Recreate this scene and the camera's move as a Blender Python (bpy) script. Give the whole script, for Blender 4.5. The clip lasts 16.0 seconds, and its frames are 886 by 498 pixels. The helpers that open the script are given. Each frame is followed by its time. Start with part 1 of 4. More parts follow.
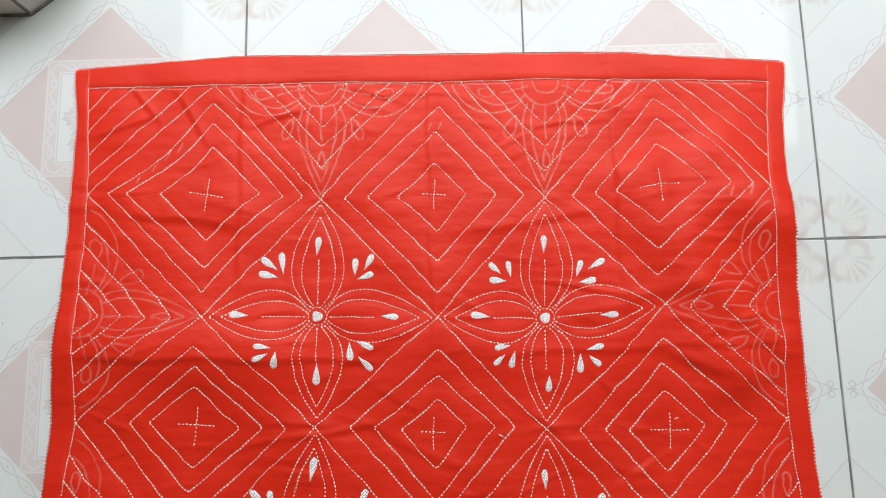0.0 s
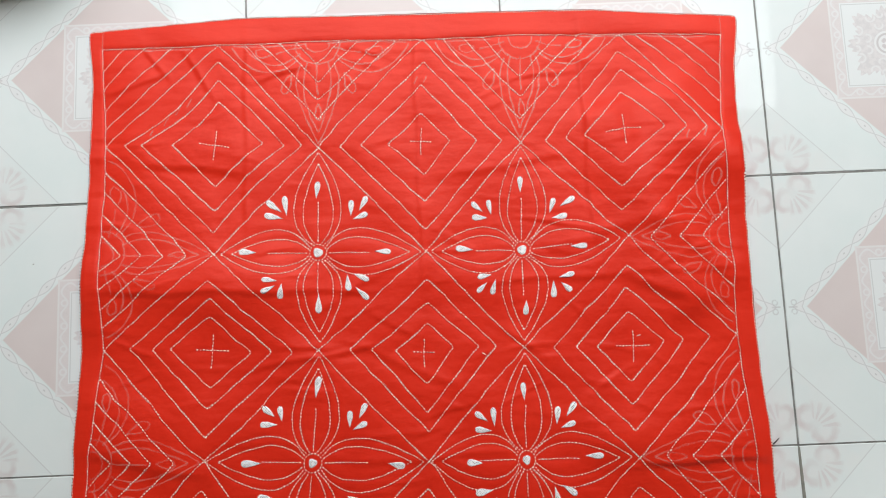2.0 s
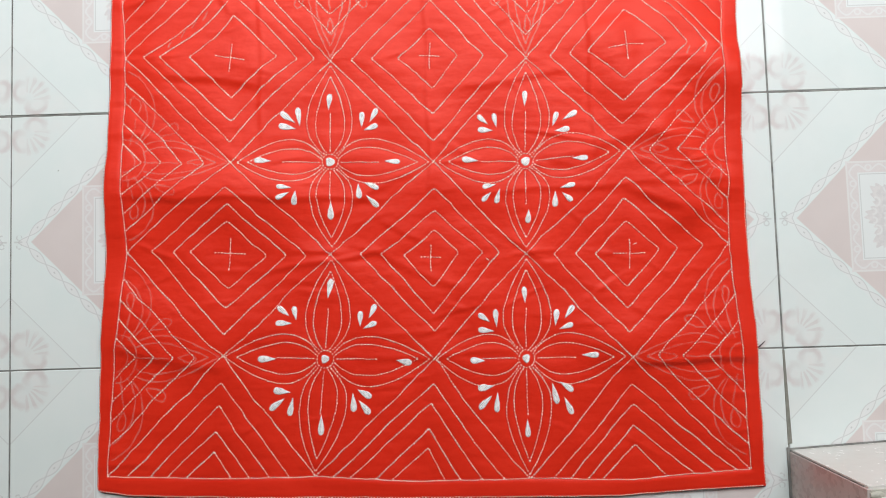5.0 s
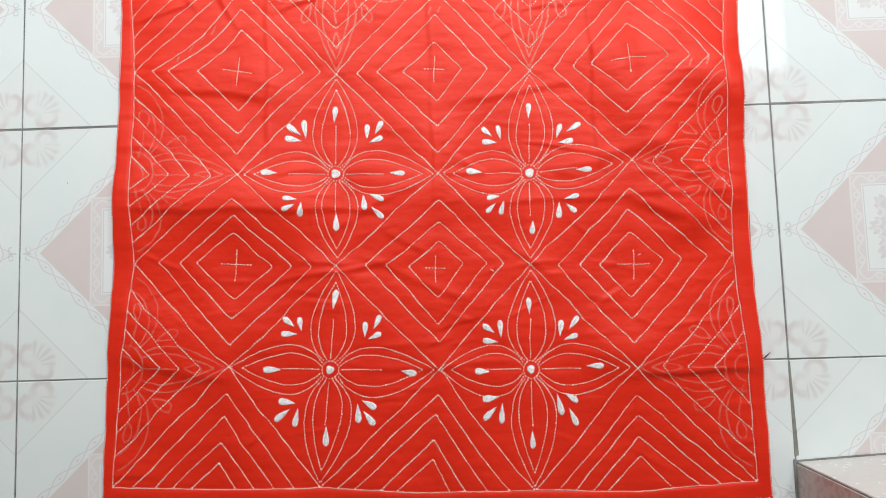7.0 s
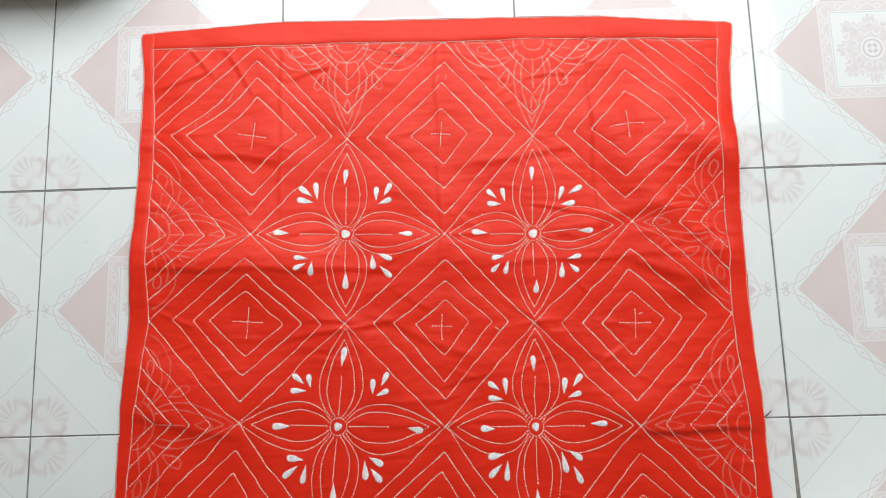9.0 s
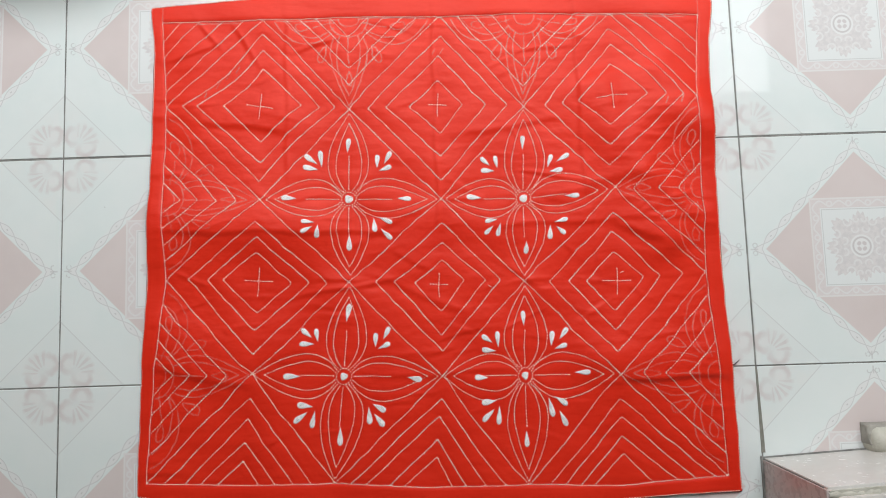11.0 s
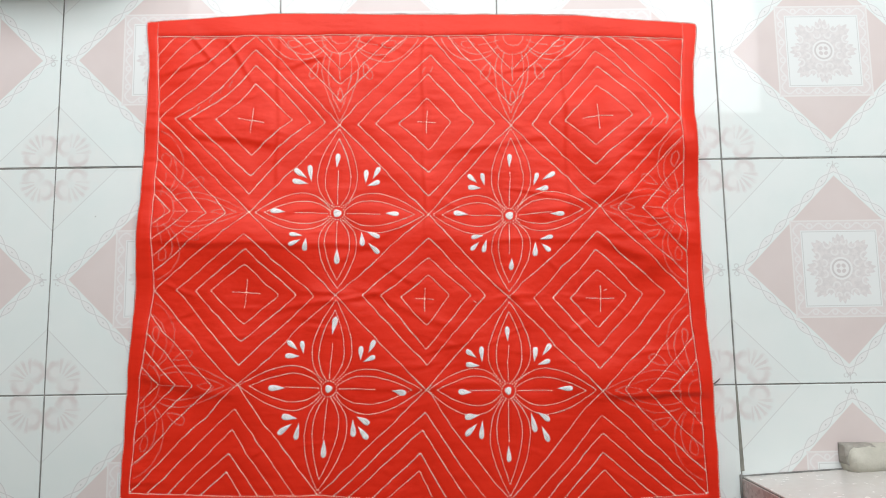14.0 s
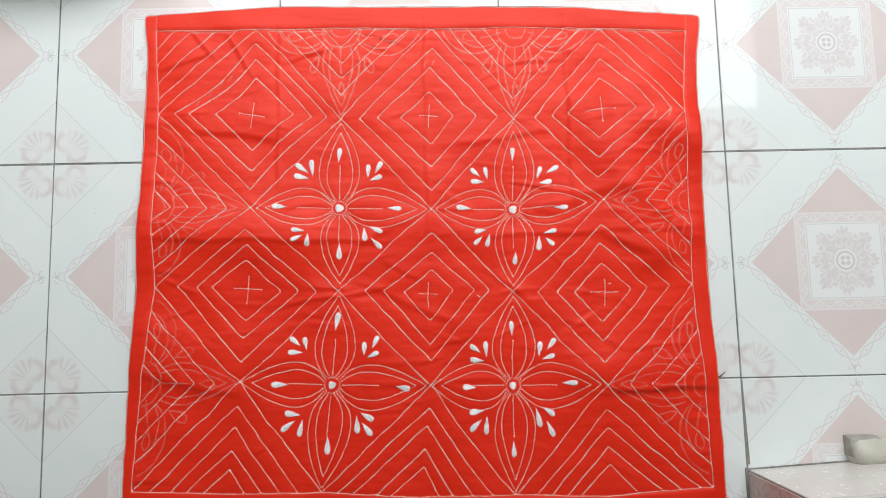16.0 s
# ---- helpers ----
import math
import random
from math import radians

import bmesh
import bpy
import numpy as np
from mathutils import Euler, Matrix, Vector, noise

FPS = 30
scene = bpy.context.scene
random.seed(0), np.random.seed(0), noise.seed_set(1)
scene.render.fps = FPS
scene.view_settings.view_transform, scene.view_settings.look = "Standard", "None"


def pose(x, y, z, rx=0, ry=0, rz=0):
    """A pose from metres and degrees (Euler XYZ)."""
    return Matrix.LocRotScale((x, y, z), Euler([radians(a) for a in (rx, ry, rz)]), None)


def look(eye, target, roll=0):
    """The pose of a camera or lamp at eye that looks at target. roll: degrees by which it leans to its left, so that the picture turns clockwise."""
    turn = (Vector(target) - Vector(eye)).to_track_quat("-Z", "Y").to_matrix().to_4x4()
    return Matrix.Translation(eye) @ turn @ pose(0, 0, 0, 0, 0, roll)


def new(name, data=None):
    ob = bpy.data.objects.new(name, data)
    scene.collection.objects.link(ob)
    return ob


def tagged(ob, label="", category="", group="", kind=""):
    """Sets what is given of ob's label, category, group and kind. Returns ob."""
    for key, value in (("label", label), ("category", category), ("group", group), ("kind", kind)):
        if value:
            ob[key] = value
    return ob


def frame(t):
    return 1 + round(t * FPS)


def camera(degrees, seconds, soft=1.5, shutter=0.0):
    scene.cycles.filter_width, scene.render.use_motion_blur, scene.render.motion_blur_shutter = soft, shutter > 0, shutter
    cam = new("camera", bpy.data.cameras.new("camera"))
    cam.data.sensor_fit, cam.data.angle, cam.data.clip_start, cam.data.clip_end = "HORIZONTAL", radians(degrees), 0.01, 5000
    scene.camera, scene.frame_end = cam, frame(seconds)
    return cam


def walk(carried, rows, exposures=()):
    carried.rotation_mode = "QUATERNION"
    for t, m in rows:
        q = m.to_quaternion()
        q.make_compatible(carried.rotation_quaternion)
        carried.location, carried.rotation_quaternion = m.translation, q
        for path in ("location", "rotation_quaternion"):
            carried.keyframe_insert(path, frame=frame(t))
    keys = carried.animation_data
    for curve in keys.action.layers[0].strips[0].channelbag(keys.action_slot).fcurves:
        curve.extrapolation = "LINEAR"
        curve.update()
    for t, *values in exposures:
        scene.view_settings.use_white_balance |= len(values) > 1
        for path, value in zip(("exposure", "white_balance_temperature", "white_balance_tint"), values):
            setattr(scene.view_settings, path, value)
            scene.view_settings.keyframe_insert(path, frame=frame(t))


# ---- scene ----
# ---------------------------------------------------------------- camera
cam = camera(68.0, 16.0, soft=0.9)
ROWS = [
    (0.0, 0.0909, 0.0663, 0.8885, 8.44, 0.9, -1.26),
    (0.5, 0.0854, 0.0634, 0.9099, 6.74, -0.13, -1.22),
    (1.0, 0.0979, 0.0483, 0.9398, 7.74, -0.21, -1.59),
    (1.5, 0.1023, 0.0253, 0.9604, 7.86, -0.45, -1.03),
    (2.0, 0.097, -0.0025, 0.9822, 6.42, 0.32, -2.4),
    (2.5, 0.0891, -0.0402, 1.0031, 5.03, 0.52, -3.16),
    (3.0, 0.0768, -0.0467, 1.0104, 2.88, -0.25, -2.97),
    (3.5, 0.0811, -0.0704, 1.0173, 2.43, -1.01, -2.53),
    (4.0, 0.0832, -0.0891, 1.0214, 3.06, -0.59, -1.63),
    (6.5, 0.0949, -0.0898, 1.0225, 3.42, 1.19, -2.01),
    (7.0, 0.0891, -0.0951, 1.0269, 4.5, 0.94, -1.75),
    (7.5, 0.0798, -0.0881, 1.0272, 6.59, -0.24, -1.5),
    (8.0, 0.0847, -0.0704, 1.0312, 8.47, 0.44, -1.43),
    (10.5, 0.0854, -0.0725, 1.125, 5.99, 1.39, -2.03),
    (11.0, 0.074, -0.0868, 1.1406, 5.23, 0.32, -1.82),
    (11.5, 0.0943, -0.0881, 1.1469, 5.25, 0.11, -1.14),
    (12.0, 0.0931, -0.0911, 1.1544, 6.05, -0.54, -0.97),
    (12.5, 0.1035, -0.0905, 1.1573, 7.21, 0.18, -1.26),
    (13.0, 0.0882, -0.0775, 1.1543, 6.69, -0.21, -0.9),
    (13.5, 0.0825, -0.0779, 1.1549, 6.29, -0.95, -0.31),
    (14.0, 0.0897, -0.0846, 1.1558, 6.36, -0.19, -0.86),
    (14.5, 0.0881, -0.0847, 1.1537, 6.08, -0.28, -0.99),
    (15.0, 0.086, -0.0902, 1.1465, 6.18, -0.17, -1.26),
    (15.5, 0.0838, -0.0861, 1.1488, 5.99, -0.25, -1.17),
    (16.0, 0.0764, -0.0888, 1.1473, 6.16, -0.53, -1.27),
]
walk(cam, [(t, pose(x, y, z, rx, ry, rz)) for t, x, y, z, rx, ry, rz in ROWS],
     exposures=[(0.0, -0.16), (1.5, -0.15), (3.0, 0.03), (6.5, 0.03), (7.5, 0.1), (8.2, 0.1), (10.5, -0.16), (11.5, -0.05), (12.5, 0.02), (16.0, 0.0)])

# ---------------------------------------------------------------- world and light
world = bpy.data.worlds.new("sky")
scene.world = world
world.use_nodes = True
wn = world.node_tree
sky = wn.nodes.new("ShaderNodeTexSky")
sky.sky_type, sky.sun_disc = "NISHITA", False
sky.sun_elevation, sky.sun_rotation = radians(50), radians(200)
wn.links.new(sky.outputs[0], wn.nodes["Background"].inputs[0])
wn.nodes["Background"].inputs[1].default_value = 0.10


def area(name, eye, target, sx, sy, watts, colour):
    lamp = bpy.data.lights.new(name, "AREA")
    lamp.shape, lamp.size, lamp.size_y, lamp.energy, lamp.color = "RECTANGLE", sx, sy, watts, colour
    ob = new(name, lamp)
    ob.matrix_world = look(eye, target)
    return ob


area("courtyard_daylight", (0.285, 2.03, 2.32), (0.285, 2.03, 0.0), 3.13, 2.0, 146, (0.98, 0.99, 1.0))


# ---------------------------------------------------------------- materials
def mat(name, colour, rough=0.6, metal=0.0, spec=0.5):
    m = bpy.data.materials.new(name)
    m.use_nodes = True
    b = m.node_tree.nodes["Principled BSDF"]
    b.inputs["Base Color"].default_value = (*colour, 1)
    b.inputs["Roughness"].default_value = rough
    b.inputs["Metallic"].default_value = metal
    b.inputs["Specular IOR Level"].default_value = spec
    return m


class Nodes:
    """Short hand for node arithmetic in one material."""

    def __init__(self, material):
        self.m, self.t = material, material.node_tree
        self.bsdf = self.t.nodes["Principled BSDF"]

    def put(self, socket, value):
        if isinstance(value, bpy.types.NodeSocket):
            self.t.links.new(value, socket)
        else:
            socket.default_value = value

    def op(self, kind, a, b=0.0):
        n = self.t.nodes.new("ShaderNodeMath")
        n.operation = kind
        self.put(n.inputs[0], a)
        self.put(n.inputs[1], b)
        return n.outputs[0]

    def soft(self, a, lo, hi):
        n = self.t.nodes.new("ShaderNodeMapRange")
        n.clamp = True
        self.put(n.inputs[0], a)
        n.inputs[1].default_value, n.inputs[2].default_value = lo, hi
        return n.outputs[0]

    def under(self, a, lo, hi):
        return self.op("SUBTRACT", 1.0, self.soft(a, lo, hi))

    def line(self, a, at, half):
        return self.under(self.op("ABSOLUTE", self.op("SUBTRACT", a, at)), half * 0.6, half * 1.4)

    def both(self, a, b):
        return self.op("MULTIPLY", a, b)

    def most(self, a, b):
        return self.op("MAXIMUM", a, b)

    def dist(self, x, y, cx, cy):
        dx, dy = self.op("SUBTRACT", x, cx), self.op("SUBTRACT", y, cy)
        return self.op("SQRT", self.op("ADD", self.both(dx, dx), self.both(dy, dy)))

    def mix(self, fac, a, b):
        n = self.t.nodes.new("ShaderNodeMix")
        n.data_type = "RGBA"
        self.put(n.inputs[0], fac)
        for s, v in ((n.inputs[6], a), (n.inputs[7], b)):
            self.put(s, (*v, 1) if isinstance(v, tuple) and len(v) == 3 else v)
        return n.outputs[2]

    def coords(self, kind="Object"):
        return self.t.nodes.new("ShaderNodeTexCoord").outputs[kind]

    def scaled(self, vector, scale, where=(0, 0, 0)):
        n = self.t.nodes.new("ShaderNodeMapping")
        self.put(n.inputs[0], vector)
        n.inputs[3].default_value = scale
        n.inputs[1].default_value = where
        return n.outputs[0]

    def noise(self, vector, scale, detail=3.0, rough=0.5):
        n = self.t.nodes.new("ShaderNodeTexNoise")
        self.put(n.inputs["Vector"], vector)
        n.inputs["Scale"].default_value, n.inputs["Detail"].default_value = scale, detail
        n.inputs["Roughness"].default_value = rough
        return n.outputs[0]

    def random(self):
        return self.t.nodes.new("ShaderNodeObjectInfo").outputs["Random"]

    def bump(self, height, strength, distance):
        n = self.t.nodes.new("ShaderNodeBump")
        n.inputs["Strength"].default_value, n.inputs["Distance"].default_value = strength, distance
        self.put(n.inputs["Height"], height)
        self.put(self.bsdf.inputs["Normal"], n.outputs[0])

    def colour(self, value):
        self.put(self.bsdf.inputs["Base Color"], value)

    def rough(self, value):
        self.put(self.bsdf.inputs["Roughness"], value)


def glazed_tile():
    """White glazed floor tile with a printed pink diamond, chain border, framed medallion and corner roses."""
    m = mat("glazed_floor_tile", (0.7, 0.72, 0.72), 0.13, spec=0.22)
    n = Nodes(m)
    at = n.coords()
    sep = n.t.nodes.new("ShaderNodeSeparateXYZ")
    n.put(sep.inputs[0], n.scaled(at, (5, 5, 5)))
    x, y = sep.outputs[0], sep.outputs[1]
    ax, ay = n.op("ABSOLUTE", x), n.op("ABSOLUTE", y)
    d, big, small = n.op("ADD", ax, ay), n.op("MAXIMUM", ax, ay), n.op("MINIMUM", ax, ay)
    r, th = n.dist(x, y, 0, 0), n.op("ARCTAN2", y, x)
    white, pink, grey = (0.705, 0.757, 0.745), (0.615, 0.545, 0.53), (0.47, 0.475, 0.475)
    print_c = n.mix(n.noise(n.scaled(at, (1, 1, 1)), 240, 2), (0.62, 0.58, 0.57), (0.69, 0.65, 0.645))
    cloudy = n.noise(at, 9, 4)
    base = n.mix(n.soft(cloudy, 0.35, 0.7), white, (0.668, 0.738, 0.725))
    # corner field beyond the thin diagonal line
    corner = n.soft(d, 1.42, 1.44)
    base = n.mix(n.both(corner, 0.35), base, n.mix(n.soft(n.noise(at, 30, 3), 0.4, 0.65), (0.66, 0.71, 0.70), (0.70, 0.70, 0.68)))
    base = n.mix(n.both(n.line(d, 1.43, 0.006), 0.4), base, grey)
    # rose in each corner
    shaky = n.both(n.op("SUBTRACT", n.noise(at, 70, 2), 0.5), 0.05)
    rims, lights = None, None
    for cx, cy in ((0.800, 0.912), (0.912, 0.800)):
        away = n.op("ADD", n.dist(ax, ay, cx, cy), shaky)
        outer = n.soft(n.dist(ax, ay, 0.81, 0.81), 0.07, 0.16)
        ring, heart = n.both(n.under(n.op("ABSOLUTE", n.op("SUBTRACT", away, 0.068)), 0.010, 0.040), n.op("ADD", 0.25, n.both(outer, 0.75))), n.under(away, 0.02, 0.055)
        rims, lights = (ring, heart) if rims is None else (n.most(rims, ring), n.most(lights, heart))
    turn = n.op("ARCTAN2", n.op("SUBTRACT", 0.875, ay), n.op("SUBTRACT", 0.875, ax))
    span = n.op("ADD", n.dist(ax, ay, 0.875, 0.875), shaky)
    fan = n.both(n.both(n.soft(span, 0.05, 0.07), n.under(span, 0.165, 0.20)), n.under(n.op("ABSOLUTE", n.op("SUBTRACT", turn, 0.785)), 0.75, 0.95))
    finger = n.soft(n.op("SINE", n.op("ADD", n.both(turn, 17.0), n.both(n.noise(at, 60, 2), 3.0))), -0.35, 0.45)
    rose = n.both(n.most(rims, n.both(fan, n.op("ADD", 0.2, n.both(finger, 0.6)))), n.op("ADD", 0.45, n.both(n.soft(n.noise(at, 26, 2), 0.3, 0.6), 0.55)))
    base = n.mix(n.both(rose, 0.8), base, (0.585, 0.525, 0.52))
    base = n.mix(n.both(lights, 0.5), base, (0.70, 0.69, 0.68))
    # pink diamond
    base = n.mix(n.under(d, 0.828, 0.842), base, n.mix(n.soft(n.noise(at, 14, 3), 0.3, 0.7), pink, (0.64, 0.575, 0.56)))
    # chain of links along its edge
    side = n.op("SUBTRACT", ax, ay)
    wave = n.both(n.op("SINE", n.both(side, 11.7)), 0.040)
    off = n.op("SUBTRACT", d, 0.898)
    lens = n.under(n.op("SUBTRACT", n.op("ABSOLUTE", off), n.op("ABSOLUTE", wave)), -0.002, 0.002)
    base = n.mix(n.both(n.under(n.op("ABSOLUTE", off), 0.03, 0.05), 0.6), base, (0.72, 0.745, 0.74))
    base = n.mix(n.both(lens, 0.8), base, (0.70, 0.715, 0.71))
    chain = n.most(n.under(n.op("ABSOLUTE", n.op("SUBTRACT", off, wave)), 0.003, 0.009),
                   n.under(n.op("ABSOLUTE", n.op("ADD", off, wave)), 0.003, 0.009))
    base = n.mix(n.both(chain, 0.5), base, grey)
    bead = n.both(n.under(n.op("ABSOLUTE", off), 0.004, 0.01), n.soft(n.op("ABSOLUTE", n.op("SINE", n.both(side, 11.7))), 0.985, 0.995))
    base = n.mix(n.both(bead, 0.7), base, grey)
    curl = n.under(n.op("ABSOLUTE", n.op("SUBTRACT", n.dist(big, small, 0.930, 0.034), 0.019)), 0.002, 0.008)
    curl = n.most(n.both(curl, n.soft(n.noise(at, 150, 1), 0.42, 0.5)), n.both(n.under(small, 0.004, 0.009), n.both(n.soft(big, 0.90, 0.91), n.under(big, 0.965, 0.975))))
    base = n.mix(n.both(curl, 0.55), base, grey)
    # framed square
    base = n.mix(n.under(big, 0.425, 0.432), base, print_c)
    base = n.mix(n.line(big, 0.425, 0.007), base, (0.69, 0.68, 0.67))
    scroll = n.under(n.op("ABSOLUTE", n.op("SUBTRACT", n.op("SUBTRACT", big, 0.380), n.both(n.op("COSINE", n.both(small, 37.0)), 0.024))), 0.004, 0.012)
    knot = n.under(n.op("ABSOLUTE", n.op("SUBTRACT", n.dist(big, n.op("PINGPONG", small, 0.17), 0.380, 0.085), 0.022)), 0.003, 0.010)
    scroll = n.most(scroll, knot)
    base = n.mix(n.both(scroll, n.both(n.under(big, 0.41, 0.415), n.soft(big, 0.345, 0.35))), base, (0.69, 0.685, 0.68))
    base = n.mix(n.under(big, 0.338, 0.344), base, (0.705, 0.735, 0.73))
    base = n.mix(n.both(n.line(big, 0.328, 0.004), 0.55), base, grey)
    # medallion
    axial = n.op("POWER", n.op("ABSOLUTE", n.op("COSINE", n.both(th, 2.0))), 3.6)
    slant = n.op("POWER", n.op("ABSOLUTE", n.op("SINE", n.both(th, 2.0))), 4.0)
    saw = n.both(n.op("SINE", n.both(th, 40.0)), 0.014)
    reach = n.op("ADD", n.op("ADD", 0.165, n.op("ADD", n.both(axial, 0.135), n.both(slant, 0.165))), saw)
    star = n.under(n.op("SUBTRACT", r, reach), -0.008, 0.004)
    base = n.mix(n.both(star, 0.9), base, n.mix(n.soft(n.noise(at, 130, 2), 0.4, 0.6), (0.60, 0.58, 0.58), (0.66, 0.635, 0.63)))
    for cx, cy, rad in ((0.150, 0.048, 0.030), (0.215, 0.11, 0.034), (0.235, 0.035, 0.022)):
        swirl = n.under(n.op("ABSOLUTE", n.op("SUBTRACT", n.dist(big, small, cx, cy), rad)), 0.004, 0.011)
        swirl = n.both(swirl, n.under(n.op("SUBTRACT", big, cx), 0.004, 0.014))
        base = n.mix(n.both(n.both(swirl, star), 0.75), base, (0.71, 0.715, 0.71))
    base = n.mix(n.under(r, 0.098, 0.104), base, (0.72, 0.73, 0.725))
    base = n.mix(n.line(r, 0.076, 0.008), base, (0.55, 0.53, 0.53))
    base = n.mix(n.under(n.dist(big, small, 0.026, 0.02), 0.012, 0.02), base, (0.57, 0.54, 0.54))
    # wear: faint grey scuffs, and a slight difference between tiles
    world_at = n.t.nodes.new("ShaderNodeNewGeometry").outputs["Position"]
    scuff = n.soft(n.noise(n.scaled(world_at, (1, 1, 1)), 5.0, 5, 0.6), 0.55, 0.8)
    base = n.mix(n.both(scuff, 0.16), base, (0.52, 0.52, 0.49))
    base = n.mix(n.both(n.random(), 0.06), base, (0.6, 0.6, 0.57))
    n.colour(base)
    n.rough(n.op("ADD", 0.025, n.both(n.noise(world_at, 7, 4), 0.06)))
    n.bump(n.noise(world_at, 9, 2), 0.02, 0.003)
    return m


def speckled(name, a, b, scale, rough, bump=0.2, depth=0.002, detail=5, spec=0.5):
    m = mat(name, a, rough, spec=spec)
    n = Nodes(m)
    at = n.t.nodes.new("ShaderNodeNewGeometry").outputs["Position"]
    fac = n.soft(n.noise(at, scale, detail, 0.6), 0.3, 0.7)
    fine = n.noise(at, scale * 14, 3)
    n.colour(n.mix(n.both(n.op("ADD", n.both(fac, 0.7), n.both(fine, 0.3)), 1.0), a, b))
    n.rough(n.op("ADD", rough - 0.08, n.both(fine, 0.16)))
    n.bump(n.op("ADD", fac, n.both(fine, 0.4)), bump, depth)
    return m


def cotton():
    """Red cotton: fine weave, soft crumples, slightly faded patches."""
    m = mat("red_cotton", (0.74, 0.016, 0.009), 0.46, spec=0.46)
    m.node_tree.nodes["Principled BSDF"].inputs["Specular Tint"].default_value = (1.0, 0.48, 0.42, 1)
    n = Nodes(m)
    at = n.t.nodes.new("ShaderNodeNewGeometry").outputs["Position"]
    patch = n.soft(n.noise(at, 7, 4), 0.3, 0.7)
    fibre = n.noise(n.scaled(at, (1, 3.2, 1)), 300, 3)
    c = n.mix(patch, (0.65, 0.0180, 0.0056), (0.715, 0.0240, 0.0082))
    n.colour(n.mix(n.both(n.soft(fibre, 0.35, 0.75), 0.3), c, (0.745, 0.033, 0.009)))
    n.bsdf.inputs["Sheen Weight"].default_value = 0.02
    n.bsdf.inputs["Sheen Roughness"].default_value = 0.5
    n.bsdf.inputs["Sheen Tint"].default_value = (1.0, 0.55, 0.5, 1)
    weave = n.noise(at, 900, 2)
    crumple = n.noise(n.scaled(at, (1, 1.7, 1)), 15, 3, 0.5)
    pucker = n.noise(n.scaled(at, (1, 2.6, 1)), 46, 2, 0.5)
    n.bump(n.op("ADD", n.op("ADD", n.both(crumple, 1.0), n.both(pucker, 0.22)), n.both(weave, 0.05)), 0.65, 0.003)
    return m


def thread():
    m = mat("white_thread", (0.86, 0.84, 0.80), 0.75, spec=0.3)
    n = Nodes(m)
    isl = n.t.nodes.new("ShaderNodeNewGeometry").outputs["Random Per Island"]
    n.colour(n.mix(n.op("POWER", isl, 0.8), (0.86, 0.57, 0.45), (0.97, 0.87, 0.77)))
    return m


def netting():
    """Closely worked white filling with small dark dots coloured in as holes."""
    m = mat("white_filling_stitch", (0.88, 0.87, 0.85), 0.8, spec=0.3)
    n = Nodes(m)
    at = n.t.nodes.new("ShaderNodeNewGeometry").outputs["Position"]
    v = n.t.nodes.new("ShaderNodeTexVoronoi")
    v.feature = "F1"
    turned = n.t.nodes.new("ShaderNodeMapping")
    n.put(turned.inputs[0], at)
    turned.inputs[2].default_value = (0, 0, radians(45))
    turned.inputs[3].default_value = (1, 1, 0)
    n.put(v.inputs["Vector"], turned.outputs[0])
    v.inputs["Scale"].default_value, v.inputs["Randomness"].default_value = 385.0, 0.25
    hole = n.under(v.outputs["Distance"], 0.25, 0.38)
    n.colour(n.mix(n.both(hole, 0.92), (0.95, 0.94, 0.93), (0.07, 0.03, 0.055)))
    n.bump(n.op("SUBTRACT", 1.0, hole), 0.35, 0.0005)
    return m


def chalk(name, strength):
    m = mat(name, (0.92, 0.42, 0.35), 0.95, spec=0.1)
    n = Nodes(m)
    at = n.t.nodes.new("ShaderNodeNewGeometry").outputs["Position"]
    grain = n.op("ADD", n.both(n.soft(n.noise(at, 420, 3), 0.3, 0.7), 0.55), n.both(n.soft(n.noise(at, 28, 3), 0.25, 0.65), 0.65))
    n.put(n.bsdf.inputs["Alpha"], n.both(grain, strength))
    return m


MAT_TILE = glazed_tile()
MAT_GROUT = speckled("dark_grout", (0.08, 0.08, 0.075), (0.34, 0.34, 0.32), 34, 0.9, 0.4)
MAT_CLOTH = cotton()
MAT_THREAD = thread()
MAT_NET = netting()
MAT_CHALK = chalk("chalk_line", 0.46)
MAT_CHALK_WORN = chalk("chalk_line_rubbed", 0.28)
MAT_CHALK_WHITE = chalk("chalk_dust_on_thread", 0.46)
# unseen walls and ceiling: tones chosen for the bounce light they give
MAT_WALL = speckled("painted_plaster", (0.29, 0.265, 0.21), (0.34, 0.31, 0.25), 6, 0.8, 0.1)
MAT_WALL_CREAM = speckled("cream_plaster", (0.25, 0.205, 0.12), (0.30, 0.25, 0.155), 6, 0.8, 0.1)
# kept dark so the yard walls reflect dimly in the tiles
MAT_YARD_WALL = speckled("dark_yard_render", (0.17, 0.165, 0.15), (0.25, 0.245, 0.225), 5, 0.9, 0.3)
MAT_CEILING = speckled("grey_ceiling_paint", (0.40, 0.40, 0.385), (0.46, 0.46, 0.445), 4, 0.85, 0.1)
MAT_POST = speckled("white_wall_tile", (0.74, 0.72, 0.66), (0.80, 0.785, 0.73), 8, 0.22, 0.0)
MAT_STEP_SIDE = speckled("pinkish_stained_tile", (0.43, 0.35, 0.335), (0.60, 0.555, 0.52), 7, 0.28, 0.0)
MAT_STEP_FRONT = speckled("pale_cut_tile", (0.59, 0.555, 0.515), (0.72, 0.725, 0.705), 6, 0.25, 0.0)
MAT_STEP_TOP = speckled("cream_step_tile", (0.64, 0.61, 0.57), (0.74, 0.725, 0.69), 7, 0.3, 0.0)
